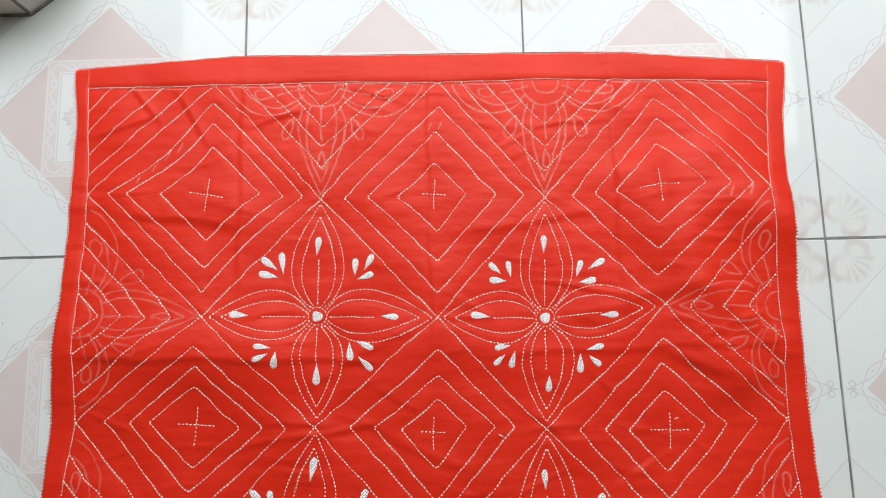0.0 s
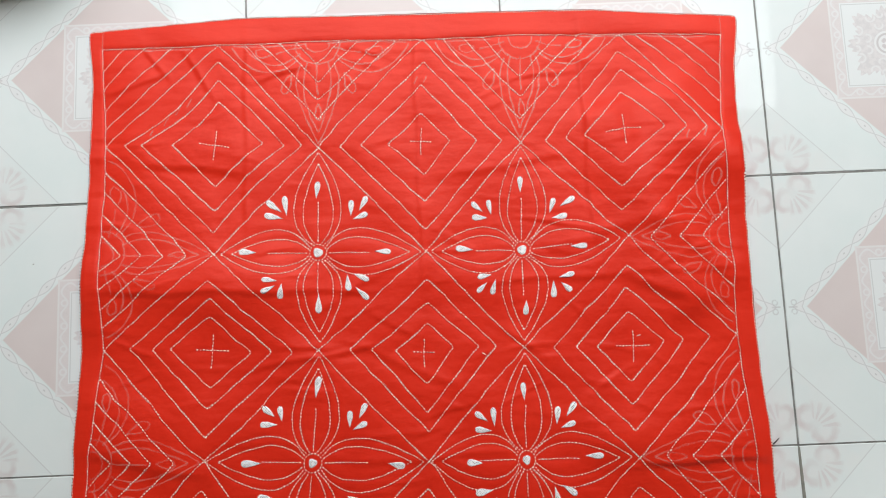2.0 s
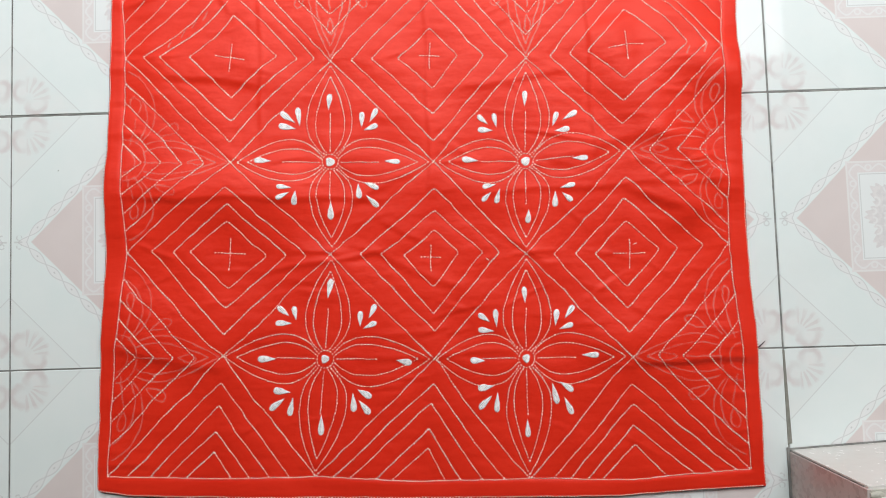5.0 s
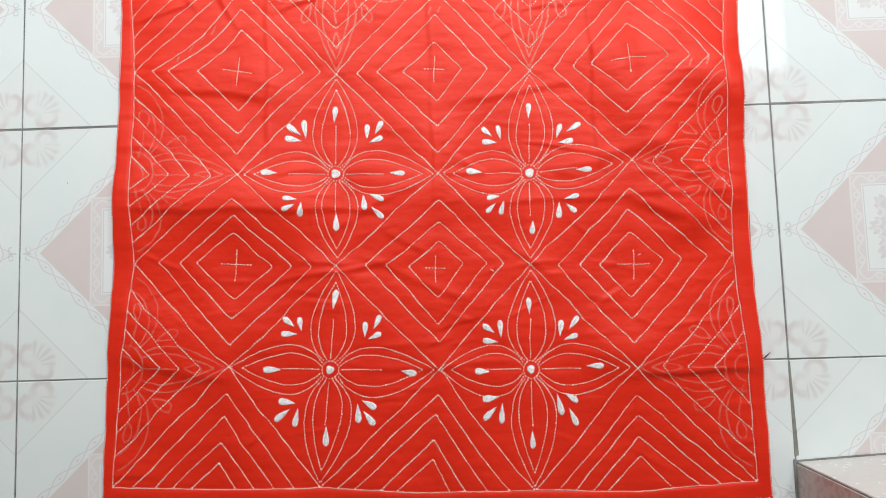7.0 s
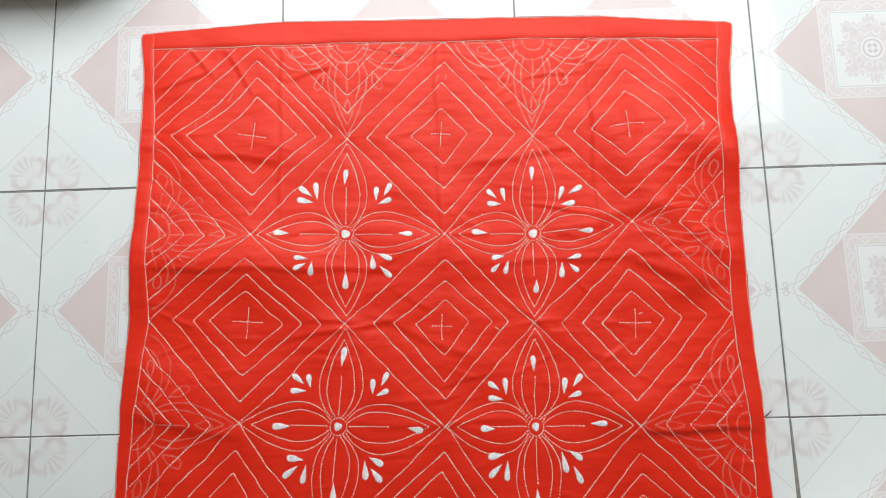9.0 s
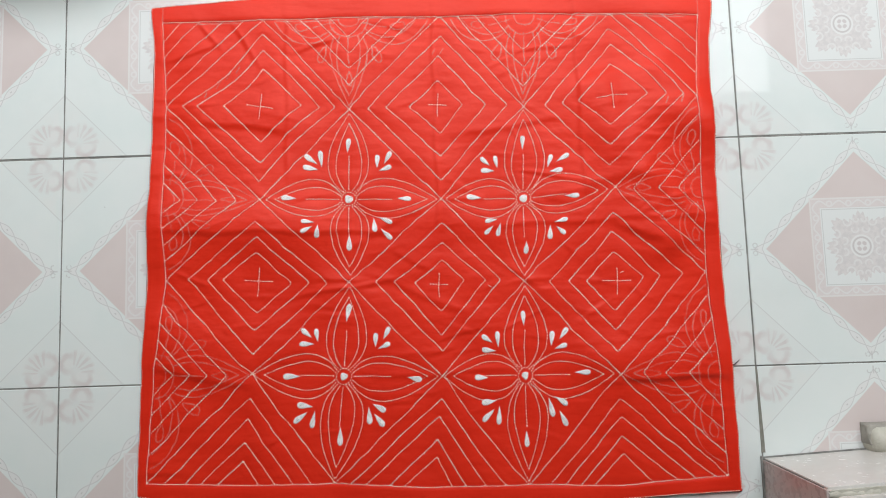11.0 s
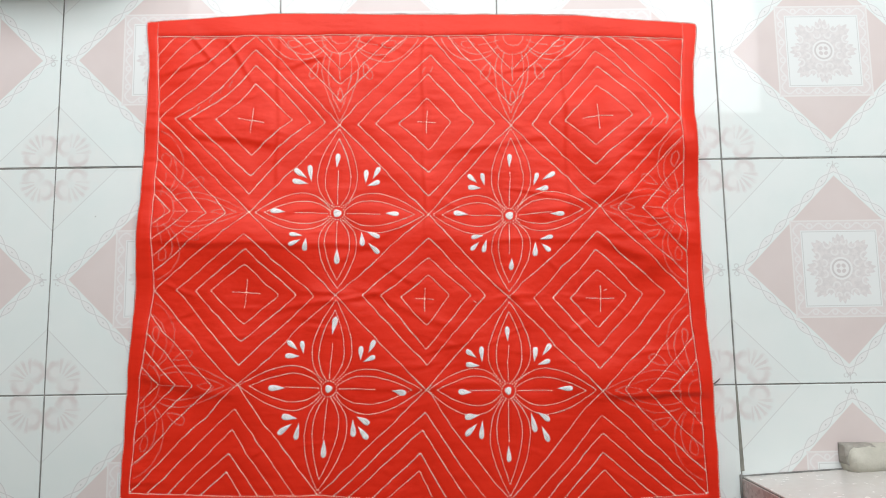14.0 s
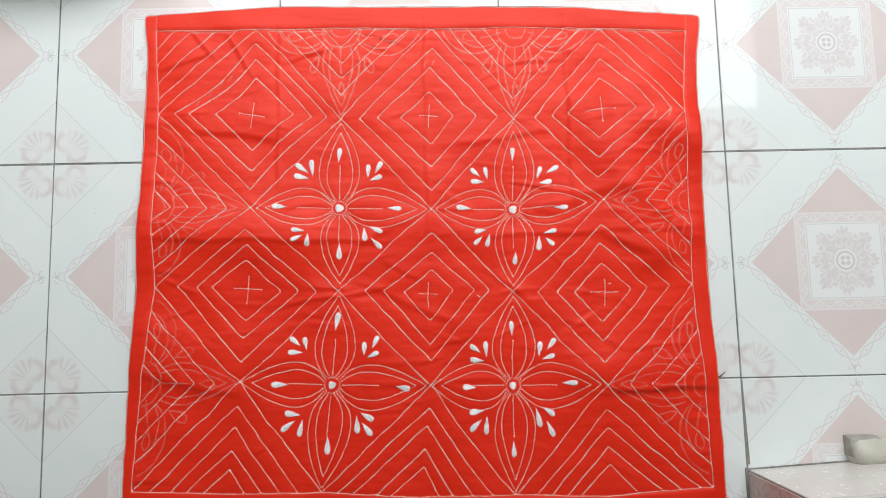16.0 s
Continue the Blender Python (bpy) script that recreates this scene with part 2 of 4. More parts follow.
MAT_CEMENT = speckled("rough_cement", (0.28, 0.27, 0.24), (0.47, 0.45, 0.40), 45, 0.9, 0.7, 0.004)
MAT_PLASTER = speckled("worn_pale_plaster", (0.40, 0.39, 0.33), (0.58, 0.57, 0.50), 22, 0.75, 0.5, 0.003)
# near-black of the band under the rim and the upper and left edge dashes
MAT_RIM_DARK = speckled("dark_rim", (0.035, 0.015, 0.015), (0.07, 0.02, 0.02), 60, 0.9, 0.2)
MAT_PUTTY = speckled("grey_putty", (0.12, 0.12, 0.10), (0.30, 0.30, 0.26), 60, 0.85, 0.4)
# dark red that imitates shade in the gaps between stitches
MAT_GAP_SHADE = mat("dark_red_gap_shade", (0.27, 0.014, 0.011), 0.85, spec=0.2)
MAT_TWIG = mat("dark_twig", (0.06, 0.045, 0.05), 0.8)
MAT_DIRT = mat("dirt_speck", (0.07, 0.06, 0.05), 0.9)
MAT_YARD = speckled("outdoor_concrete", (0.36, 0.35, 0.33), (0.46, 0.45, 0.43), 3, 0.9, 0.3)


# ---------------------------------------------------------------- building helpers
def mesh_from(name, verts, faces, material, smooth=False):
    me = bpy.data.meshes.new(name)
    me.from_pydata([tuple(map(float, v)) for v in verts], [], [tuple(map(int, f)) for f in faces])
    me.materials.append(material)
    if smooth:
        me.polygons.foreach_set("use_smooth", [True] * len(me.polygons))
    me.update()
    return me


def part(name, me, parent, label="", kind=""):
    ob = new(name, me)
    ob.parent = parent
    return tagged(ob, label, kind=kind)


def boxed(name, lo, hi, material, bevel=0.0, segments=1):
    """A box between two corners as a mesh, with rounded edges."""
    bm = bmesh.new()
    bmesh.ops.create_cube(bm, size=1)
    for v in bm.verts:
        v.co = Vector([lo[k] + (v.co[k] + 0.5) * (hi[k] - lo[k]) for k in range(3)])
    if bevel:
        bmesh.ops.bevel(bm, geom=bm.edges[:], offset=bevel, segments=segments, affect="EDGES")
    me = bpy.data.meshes.new(name)
    bm.to_mesh(me)
    bm.free()
    me.materials.append(material)
    return me


def prism(name, outline, z0, z1, material, bevel=0.0):
    """An upright prism on an outline that runs counter-clockwise."""
    bm = bmesh.new()
    low = [bm.verts.new((x, y, z0)) for x, y in outline]
    high = [bm.verts.new((x, y, z1)) for x, y in outline]
    bm.faces.new(high)
    bm.faces.new(low[::-1])
    for k in range(len(outline)):
        j = (k + 1) % len(outline)
        bm.faces.new((low[k], low[j], high[j], high[k]))
    if bevel:
        bmesh.ops.bevel(bm, geom=bm.edges[:], offset=bevel, segments=2, affect="EDGES")
    me = bpy.data.meshes.new(name)
    bm.to_mesh(me)
    bm.free()
    me.materials.append(material)
    return me


def empty(name, where=(0, 0, 0)):
    ob = new(name)
    ob.location = where
    ob.empty_display_size = 0.05
    return ob


# ---------------------------------------------------------------- the room
TILE, TILE_X, JOINT = 0.4, 0.3988, 0.0027
X0, X1, Y0, Y1, HIGH = -1.8, 1.87, -2.2, 1.0, 2.3
YARD = 3.1

# this unseen wall's cream tint warms the bounce on the left floor
tagged(new("wall_west", boxed("wall_west", (X0 - 0.15, Y0, -0.05), (X0, Y1, HIGH), MAT_WALL_CREAM)), "unseen wall tinted cream to warm the floor's left side", "wall", kind="structure")
tagged(new("wall_east", boxed("wall_east", (X1, Y0, -0.05), (X1 + 0.15, Y1, HIGH), MAT_WALL)), "plain pale plastered wall", "wall", kind="structure")
tagged(new("wall_south", boxed("wall_south", (X0 - 0.15, -2.35, -0.05), (X1 + 0.15, Y0, HIGH), MAT_WALL)), "plain pale plastered wall", "wall", kind="structure")
# unseen yard walls, set where the glare on the tiles should end
yard = tagged(empty("courtyard_wall"), "unseen dark wall round the open courtyard, bounding the floor glare", "wall", kind="structure")
for lo, hi in (((X1, Y1, -0.12), (X1 + 0.15, YARD, HIGH)), ((-1.45, YARD, -0.12), (X1 + 0.15, YARD + 0.15, HIGH)), ((-1.45, Y1, -0.12), (-1.3, YARD, HIGH)), ((X0 - 0.15, Y1, -0.12), (-1.45, Y1 + 0.15, HIGH))):
    part("wall_panel", boxed("wall_panel", lo, hi, MAT_YARD_WALL), yard)
tagged(new("ceiling", boxed("ceiling", (X0 - 0.15, -2.35, HIGH), (X1 + 0.15, Y1, HIGH + 0.12), MAT_CEILING)), "plain grey painted ceiling", "ceiling", kind="structure")
tagged(new("ground", boxed("ground", (-60, -60, -0.30), (60, 60, -0.12), MAT_YARD)), "pale outdoor concrete yard", "ground", kind="structure")

floor = tagged(empty("floor"), "white and pink patterned glazed tile floor with dark joints", "floor", kind="structure")
part("grout_bed", boxed("grout_bed", (X0, Y0, -0.1), (X1, 1.4, -0.0012), MAT_GROUT), floor, "dark grey grout")
tile_mesh = boxed("tile", (-TILE / 2 + JOINT / 2, -TILE / 2 + JOINT / 2, -0.008), (TILE / 2 - JOINT / 2, TILE / 2 - JOINT / 2, 0.0), MAT_TILE, 0.0008)
rng = random.Random(5)
for i in range(10):
    for j in range(9):
        t = part("tile", tile_mesh, floor)
        t.matrix_basis = Matrix.Diagonal((TILE_X / TILE, 1, 1, 1)) @ pose((0.6 + TILE_X * (i - 5.5)) * TILE / TILE_X + rng.uniform(-0.0005, 0.0005), Y0 + TILE * (j + 0.5) + rng.uniform(-0.0005, 0.0005),
                              rng.uniform(-0.0003, 0.0003), rng.uniform(-0.05, 0.05), rng.uniform(-0.05, 0.05), rng.choice((0, 90, 180, 270)) + rng.uniform(-0.06, 0.06))

part("putty_wedge", prism("putty_wedge", [(0.5985, -0.345), (0.6050, -0.345), (0.6014, -0.203), (0.5984, -0.203)], -0.003, 0.0006, MAT_PUTTY), floor, "grey cement putty in the joint")

# chamfered tiled plinth
POST = [(-0.80, 0.562), (-0.513, 0.559), (-0.43, 0.624), (-0.43, 0.80), (-0.52, 0.88), (-0.80, 0.88)]
post = tagged(empty("tiled_plinth", (-0.62, 0.70, 0)), "low chamfered plinth clad in white glazed tiles with dark joints", "plinth")
body = part("cladding", prism("cladding", [(x + 0.62, y - 0.70) for x, y in POST], 0.0, 0.13, MAT_POST), post)
for k in range(len(POST)):
    (xa, ya), (xb, yb) = POST[k], POST[(k + 1) % len(POST)]
    part("upright_joint", boxed("upright_joint", (xa + 0.62 - 0.0018, ya - 0.70 - 0.0018, 0), (xa + 0.62 + 0.0018, ya - 0.70 + 0.0018, 0.129), MAT_GROUT), post, "dark grout joint")
    dx, dy = xb - xa, yb - ya
    long = math.hypot(dx, dy)
    nx, ny = dy / long * 0.003, -dx / long * 0.003
    ax_, ay_, bx_, by_ = xa + 0.62, ya - 0.70, xb + 0.62, yb - 0.70
    part("foot_joint", prism("foot_joint", [(ax_ + nx, ay_ + ny), (bx_ + nx, by_ + ny), (bx_, by_), (ax_, ay_)], 0.0, 0.004, MAT_GROUT), post, "dark grout joint")

def lump_row(name, way, z, radius, high, material):
    """A low uneven bead of plaster along a line."""
    (x0, y0), (x1, y1) = way
    vs, fs, n, na = [], [], 40, 9
    for i in range(n):
        p = i / (n - 1)
        c = Vector((x0 + (x1 - x0) * p, y0 + (y1 - y0) * p, z))
        swell = 0.55 + 0.9 * abs(noise.noise(c * 38)) + 0.5 * noise.noise(c * 110)
        for k in range(na):
            a = math.pi * k / (na - 1)
            vs.append(c + Vector((0, radius * swell * math.cos(a), high * max(0.25, swell) * math.sin(a))))
    for i in range(n - 1):
        for k in range(na - 1):
            q = i * na + k
            fs.append((q, q + na, q + na + 1, q + 1))
    return mesh_from(name, vs, fs, material, True)


# tiled step
SX, SY, SH, SLOPE = 0.599, -0.354, 0.190, 0.053
step = tagged(empty("tiled_step", (SX, SY, 0)), "low step clad in pale and pinkish cut tiles with worn edges", "step")
far = 1.3
part("core", prism("core", [(0.009, -0.009), (0.009, -1.8), (far, -1.8), (far, far * SLOPE - 0.009)], 0.0, SH - 0.010, MAT_CEMENT), step, "cement core")
part("side_tile", boxed("side_tile", (0.0, -0.42, 0.002), (0.008, -0.0028, SH - 0.002), MAT_STEP_SIDE, 0.0007), step, "pinkish stained cut tile")
for k in range(1, 4):
    part("side_tile", boxed("side_tile", (0.0, -0.42 - 0.403 * k, 0.002), (0.008, -0.423 - 0.403 * (k - 1), SH - 0.002), MAT_STEP_SIDE, 0.0007), step, "pinkish stained cut tile")
for k in range(3):
    a, b = 0.003 + 0.403 * k, 0.403 * (k + 1)
    part("front_tile", prism("front_tile", [(a, a * SLOPE - 0.008), (b, b * SLOPE - 0.008), (b, b * SLOPE), (a, a * SLOPE)], 0.002, SH - 0.004, MAT_STEP_FRONT, 0.0006), step, "pale cut tile")
part("corner_joint", boxed("corner_joint", (0.0016, -0.0038, 0.0), (0.0040, -0.0012, SH - 0.012), MAT_GROUT), step, "dark grout joint")
part("side_foot_joint", boxed("side_foot_joint", (-0.0035, -1.8, 0.0), (0.001, 0.004, 0.003), MAT_GROUT, 0.001), step, "dark grout joint")
part("front_foot_joint", prism("front_foot_joint", [(0.0, -0.001), (far, far * SLOPE - 0.001), (far, far * SLOPE + 0.0022), (0.0, 0.0022)], 0.0, 0.002, MAT_GROUT), step, "dark grout joint")
part("top_bedding", prism("top_bedding", [(0.004, -0.004), (0.004, -1.8), (far, -1.8), (far, far * SLOPE - 0.004)], SH - 0.010, SH - 0.001, MAT_PLASTER), step, "pale plaster bedding")
part("top_slab", prism("top_slab", [(0.014, -0.012), (0.014, -1.8), (far, -1.8), (far, far * SLOPE - 0.012)], SH - 0.003, SH + 0.005, MAT_STEP_TOP, 0.001), step, "cream top tile")

part("plaster_lip", lump_row("plaster_lip", [(0.003, -0.010), (0.075, -0.008)], SH - 0.003, 0.0055, 0.0045, MAT_PLASTER), step, "crumbling pale plaster edge")

# small cement kerb along the step's foot
def lump(name, lo, hi, material, round_by, seed, rough):
    bm = bmesh.new()
    bmesh.ops.create_cube(bm, size=1)
    for v in bm.verts:
        v.co = Vector([lo[k] + (v.co[k] + 0.5) * (hi[k] - lo[k]) for k in range(3)])
    bmesh.ops.subdivide_edges(bm, edges=bm.edges[:], cuts=6, use_grid_fill=True)
    for v in bm.verts:
        up = max(0.0, (v.co.z - lo[2]) / (hi[2] - lo[2]))
        v.co.y -= round_by * up * up * (1 if v.co.y > (lo[1] + hi[1]) / 2 else 0)
        v.co += noise.noise_vector(v.co * 60 + Vector((seed, 0, 0))) * rough * (0.2 + up)
        v.co.z = max(v.co.z, 0.0005)
    me = bpy.data.meshes.new(name)
    bm.to_mesh(me)
    bm.free()
    me.materials.append(material)
    me.polygons.foreach_set("use_smooth", [True] * len(me.polygons))
    return me


kerb = tagged(empty("cement_kerb", (0.765, -0.345, 0)), "small rough cement kerb with a worn plaster top beside the step", "kerb")
part("end_block", lump("end_block", (0.003, 0.012, 0.0005), (0.054, 0.045, 0.024), MAT_CEMENT, 0.003, 1.0, 0.0032), kerb, "rough dark cement end")


def roll(name, x0, x1, y, radius, high, material):
    """A rounded ridge that lies along x, with a rounded end."""
    vs, fs, nx, na = [], [], 46, 13
    for i in range(nx):
        d = (x1 - x0) * (i / (nx - 1)) ** 1.6
        r = math.sqrt(max(0.0, 1 - (1 - min(d, 0.013) / 0.013) ** 2))
        for k in range(na):
            a = math.pi * k / (na - 1)
            p = Vector((x0 + d, y + radius * r * math.cos(a), 0.0004 + high * (0.35 + 0.65 * r) * math.sin(a) ** 0.7))
            vs.append(p + noise.noise_vector(p * 45) * 0.002 * math.sin(a))
    for i in range(nx - 1):
        for k in range(na - 1):
            q = i * na + k
            fs.append((q, q + na, q + na + 1, q + 1))
    return mesh_from(name, vs, fs, material, True)


part("ledge", roll("ledge", 0.004, 0.95, 0.019, 0.025, 0.036, MAT_PLASTER), kerb, "rounded pale plaster ledge")

# ---------------------------------------------------------------- the embroidered cloth: shape
DRIFT_X = [  # unevenness of the hand-drawn lattice, fitted to the camera's view, millimetres, row by row
    [-5, 19, 13, 20, 13, 8, 9],
    [2, 18, 12, 9, 5, 4, -7],
    [0, 12, 8, 12, -2, -1, -6],
    [4, 8, 8, 5, -6, -4, -7],
    [-15, -5, -6, 5, -12, -9, 2],
    [-27, -26, -25, -15, -12, -10, 7],
]
DRIFT_Y = [
    [3, 2, 3, -2, -1, -6, -14],
    [9, 7, -4, -6, -10, 4, -5],
    [3, -3, -6, -11, -15, -2, -7],
    [23, 17, 12, 1, 4, 2, 8],
    [22, 19, 11, 6, 3, 2, -3],
    [4, -4, -6, -17, -18, -23, -13],
]
LAT = np.zeros((6, 7, 2))
for j in range(6):
    for i in range(7):
        LAT[j, i] = (0.0583 + 0.4723 * (i - 3) / 3 + DRIFT_X[j][i] / 1000, 0.0351 - 0.4022 * (j - 2.5) / 2.5 + DRIFT_Y[j][i] / 1000)


def place(u, v):
    """Design coordinates (0..6 across, 0..5 down) to the floor's x, y."""
    u, v = np.asarray(u, float), np.asarray(v, float)
    i, j = np.clip(np.floor(u).astype(int), 0, 5), np.clip(np.floor(v).astype(int), 0, 4)
    a, b = (u - i)[..., None], (v - j)[..., None]
    return (LAT[j, i] * (1 - a) * (1 - b) + LAT[j, i + 1] * a * (1 - b) + LAT[j + 1, i] * (1 - a) * b + LAT[j + 1, i + 1] * a * b)


def smooth_curve(knots):
    xs, ys = np.array(knots).T
    fine = np.linspace(xs[0], xs[-1], 400)
    curve = np.interp(fine, xs, ys)
    pad = np.pad(curve, 15, mode="reflect", reflect_type="odd")
    curve = np.convolve(pad, np.hanning(31) / np.hanning(31).sum(), "valid")
    return lambda q: np.interp(q, fine, curve)


top_y = smooth_curve([(-0.46, 0.469), (-0.352, 0.475), (-0.197, 0.484), (-0.05, 0.480), (0.273, 0.475), (0.345, 0.473), (0.42, 0.465), (0.5, 0.459), (0.58, 0.453)])
bottom_y = smooth_curve([(-0.47, -0.384), (-0.40, -0.395), (-0.23, -0.402), (0.096, -0.411), (0.335, -0.415), (0.47, -0.408), (0.57, -0.406)])
left_x = smooth_curve([(-0.42, -0.458), (-0.36, -0.457), (-0.19, -0.452), (-0.06, -0.445), (0.07, -0.441), (0.20, -0.438), (0.33, -0.435), (0.40, -0.434), (0.49, -0.444)])
right_x = smooth_curve([(-0.42, 0.559), (-0.29, 0.559), (-0.19, 0.556), (-0.03, 0.552), (0.11, 0.551), (0.22, 0.551), (0.367, 0.556), (0.438, 0.567), (0.49, 0.566)])


def outline(s, t):
    """Cloth coordinates (0..1 from left to right, 0..1 from bottom to top) to x, y."""
    x, y = -0.45 + 1.01 * s, -0.40 + 0.87 * t
    for _ in range(4):
        x, y = left_x(y) * (1 - s) + right_x(y) * s, bottom_y(x) * (1 - t) + top_y(x) * t
    # slight scallops where the edge stitches pull
    for k, (long, push) in enumerate(((0.031, 0.0002), (0.047, 0.0003), (0.083, 0.0003))):
        x = x + push * np.sin(2 * np.pi * y / long + k * 1.7 + 3 * s) * np.abs(2 * s - 1) ** 12
        y = y + 0.6 * push * np.sin(2 * np.pi * x / long + k * 2.3 + 2 * t) * np.abs(2 * t - 1) ** 12
    # rounded corners
    r = np.where((s > 0.5) & (t < 0.5), 0.003, 0.008)
    p, q = np.clip(r - np.minimum(s, 1 - s) * 1.01, 0, None), np.clip(r - np.minimum(t, 1 - t) * 0.87, 0, None)
    shrink = 1 - np.maximum(p, q) / np.maximum(np.hypot(p, q), 1e-9)
    shrink = np.where((p > 0) & (q > 0), shrink, 0.0)
    return x + p * shrink * np.where(s < 0.5, 1, -1), y + q * shrink * np.where(t < 0.5, 1, -1)


# ---------------------------------------------------------------- the embroidered cloth: rows of stitching
PITCH = 0.0049
srng = random.Random(11)


def resampled(pts, step_by):
    pts = np.asarray(pts, float)
    seg = np.hypot(*np.diff(pts, axis=0).T)
    run = np.concatenate([[0], np.cumsum(seg)])
    n = max(2, int(round(run[-1] / step_by)) + 1)
    q = np.linspace(0, run[-1], n)
    return np.stack([np.interp(q, run, pts[:, 0]), np.interp(q, run, pts[:, 1])], -1)


def wander(pts, amount):
    """A hand's slow drift off the drawn line."""
    n = len(pts)
    k = max(3, n // 7)
    push = np.array([[srng.gauss(0, amount), srng.gauss(0, amount)] for _ in range(k)])
    push[0] *= 0.3
    push[-1] *= 0.3
    at = np.linspace(0, 1, n)
    quick = np.array([[srng.gauss(0, amount * 0.45), srng.gauss(0, amount * 0.45)] for _ in range(n)])
    quick[0] = quick[-1] = 0
    quick[1:-1] = (quick[:-2] + quick[1:-1] + quick[2:]) / 2
    return pts + quick + np.stack([np.interp(at, np.linspace(0, 1, k), push[:, c]) for c in (0, 1)], -1)


def sewn(design, amount=0.0009, closed=False, pitch=PITCH):
    """A line in design coordinates as evenly spaced points on the cloth."""
    d = np.asarray(design, float)
    if closed:
        d = np.vstack([d, d[:1]])
    fine = []
    for a, b in zip(d[:-1], d[1:]):
        fine.append(a + (b - a) * np.linspace(0, 1, 13)[:-1, None])
    fine = np.vstack(fine + [d[-1:]])
    return wander(resampled(place(fine[:, 0], fine[:, 1]), pitch), amount)


def bezier(p0, p1, p2, p3, n=22):
    t = np.linspace(0, 1, n)[:, None]
    p0, p1, p2, p3 = (np.array(p, float) for p in (p0, p1, p2, p3))
    return p0 * (1 - t) ** 3 + 3 * p1 * t * (1 - t) ** 2 + 3 * p2 * t * t * (1 - t) + p3 * t ** 3


rows_of = {}  # motif -> list of sewn lines


def row(motif, design, amount=0.0009, closed=False):
    rows_of.setdefault(motif, []).append(sewn(design, amount, closed, 0.0043 if motif == "border" else PITCH))


def unit(u, v):
    return np.array([float(u), float(v)])


# border line
for a, b in (((0, 0), (6, 0)), ((6, 0), (6, 5)), ((6, 5), (0, 5)), ((0, 5), (0, 0))):
    row("border", [np.array(a) + (np.array(b) - np.array(a)) * k / 6 for k in range(7)], 0.0006)
# diagonal lattice
for a, b in (((0, 1), (1, 0)), ((0, 3), (3, 0)), ((0, 5), (5, 0)), ((2, 5), (6, 1)), ((4, 5), (6, 3)),
             ((5, 0), (6, 1)), ((3, 0), (6, 3)), ((1, 0), (6, 5)), ((0, 1), (4, 5)), ((0, 3), (2, 5))):
    n = abs(b[0] - a[0])
    row("lattice", [np.array(a) + (np.array(b) - np.array(a)) * k / n for k in range(n + 1)], 0.0013)
# concentric diamonds with a cross
# for each: three rings as reach to the left, up, right and down, then how far those four tips stray
DIAMONDS = {(1, 1): ((0.83, 0.84, 0.83, 0.81), (0.68, 0.65, 0.66, 0.61), (0.41, 0.43, 0.45, 0.39), (0.0, -0.01, -0.01, -0.02)),
            (3, 1): ((0.79, 0.78, 0.82, 0.80), (0.58, 0.56, 0.58, 0.55), (0.31, 0.28, 0.31, 0.30), (0.0, 0.0, -0.02, 0.02)),
            (5, 1): ((0.76, 0.82, 0.84, 0.75), (0.56, 0.62, 0.65, 0.54), (0.38, 0.38, 0.43, 0.33), (0.02, 0.0, -0.02, -0.04)),
            (1, 3): ((0.76, 0.73, 0.75, 0.78), (0.55, 0.54, 0.55, 0.53), (0.39, 0.36, 0.35, 0.35), (-0.01, -0.03, 0.02, 0.0)),
            (3, 3): ((0.72, 0.72, 0.73, 0.73), (0.51, 0.49, 0.54, 0.56), (0.28, 0.29, 0.30, 0.29), (-0.01, 0.02, -0.03, 0.01)),
            (5, 3): ((0.73, 0.74, 0.74, 0.78), (0.52, 0.53, 0.49, 0.55), (0.33, 0.30, 0.29, 0.35), (0.02, -0.03, 0.0, -0.03))}
BOW = {(1, 1): (0.065, 0.0, 0.03, 0.0), (5, 1): (0.0, -0.03, 0.0, 0.0)}  # sides that sag inwards, from the left tip on
# cross in the middle: shift of its centre, half its width and height, lean
CROSSES = {(1, 1): (-0.03, 0.015, 0.145, 0.145, 0.022), (3, 1): (0.01, -0.02, 0.11, 0.13, 0.005), (5, 1): (0.0, 0.01, 0.188, 0.148, -0.016),
           (1, 3): (0.0, 0.0, 0.158, 0.17, 0.006), (3, 3): (-0.008, 0.002, 0.11, 0.14, 0.003), (5, 3): (0.0, 0.026, 0.165, 0.147, 0.004)}
for (u, v), rings in DIAMONDS.items():
    stray = rings[3]
    for left, up, right, down in rings[:3]:
        tips = [unit(u - left, v + stray[0]), unit(u + stray[1], v - up), unit(u + right, v + stray[2]), unit(u + stray[3], v + down)]
        line = []
        for k, sag in enumerate(BOW.get((u, v), (0, 0, 0, 0))):
            line.append(tips[k])
            if sag:
                for w, share in ((0.27, 0.8), (0.5, 1.0), (0.75, 0.7)):
                    side = tips[k] * (1 - w) + tips[(k + 1) % 4] * w
                    line.append(side - (side - unit(u, v)) * sag * share * 2)
        row(("diamond", u, v), line, 0.0010, True)
    du, dv, wide, high, lean = CROSSES[(u, v)]
    row(("diamond", u, v), [(u + du - wide, v + dv - lean), (u + du + wide, v + dv + lean)], 0.0004)
    row(("diamond", u, v), [(u + du + lean * 0.6, v + dv - high), (u + du - lean * 0.6, v + dv + high)], 0.0004)
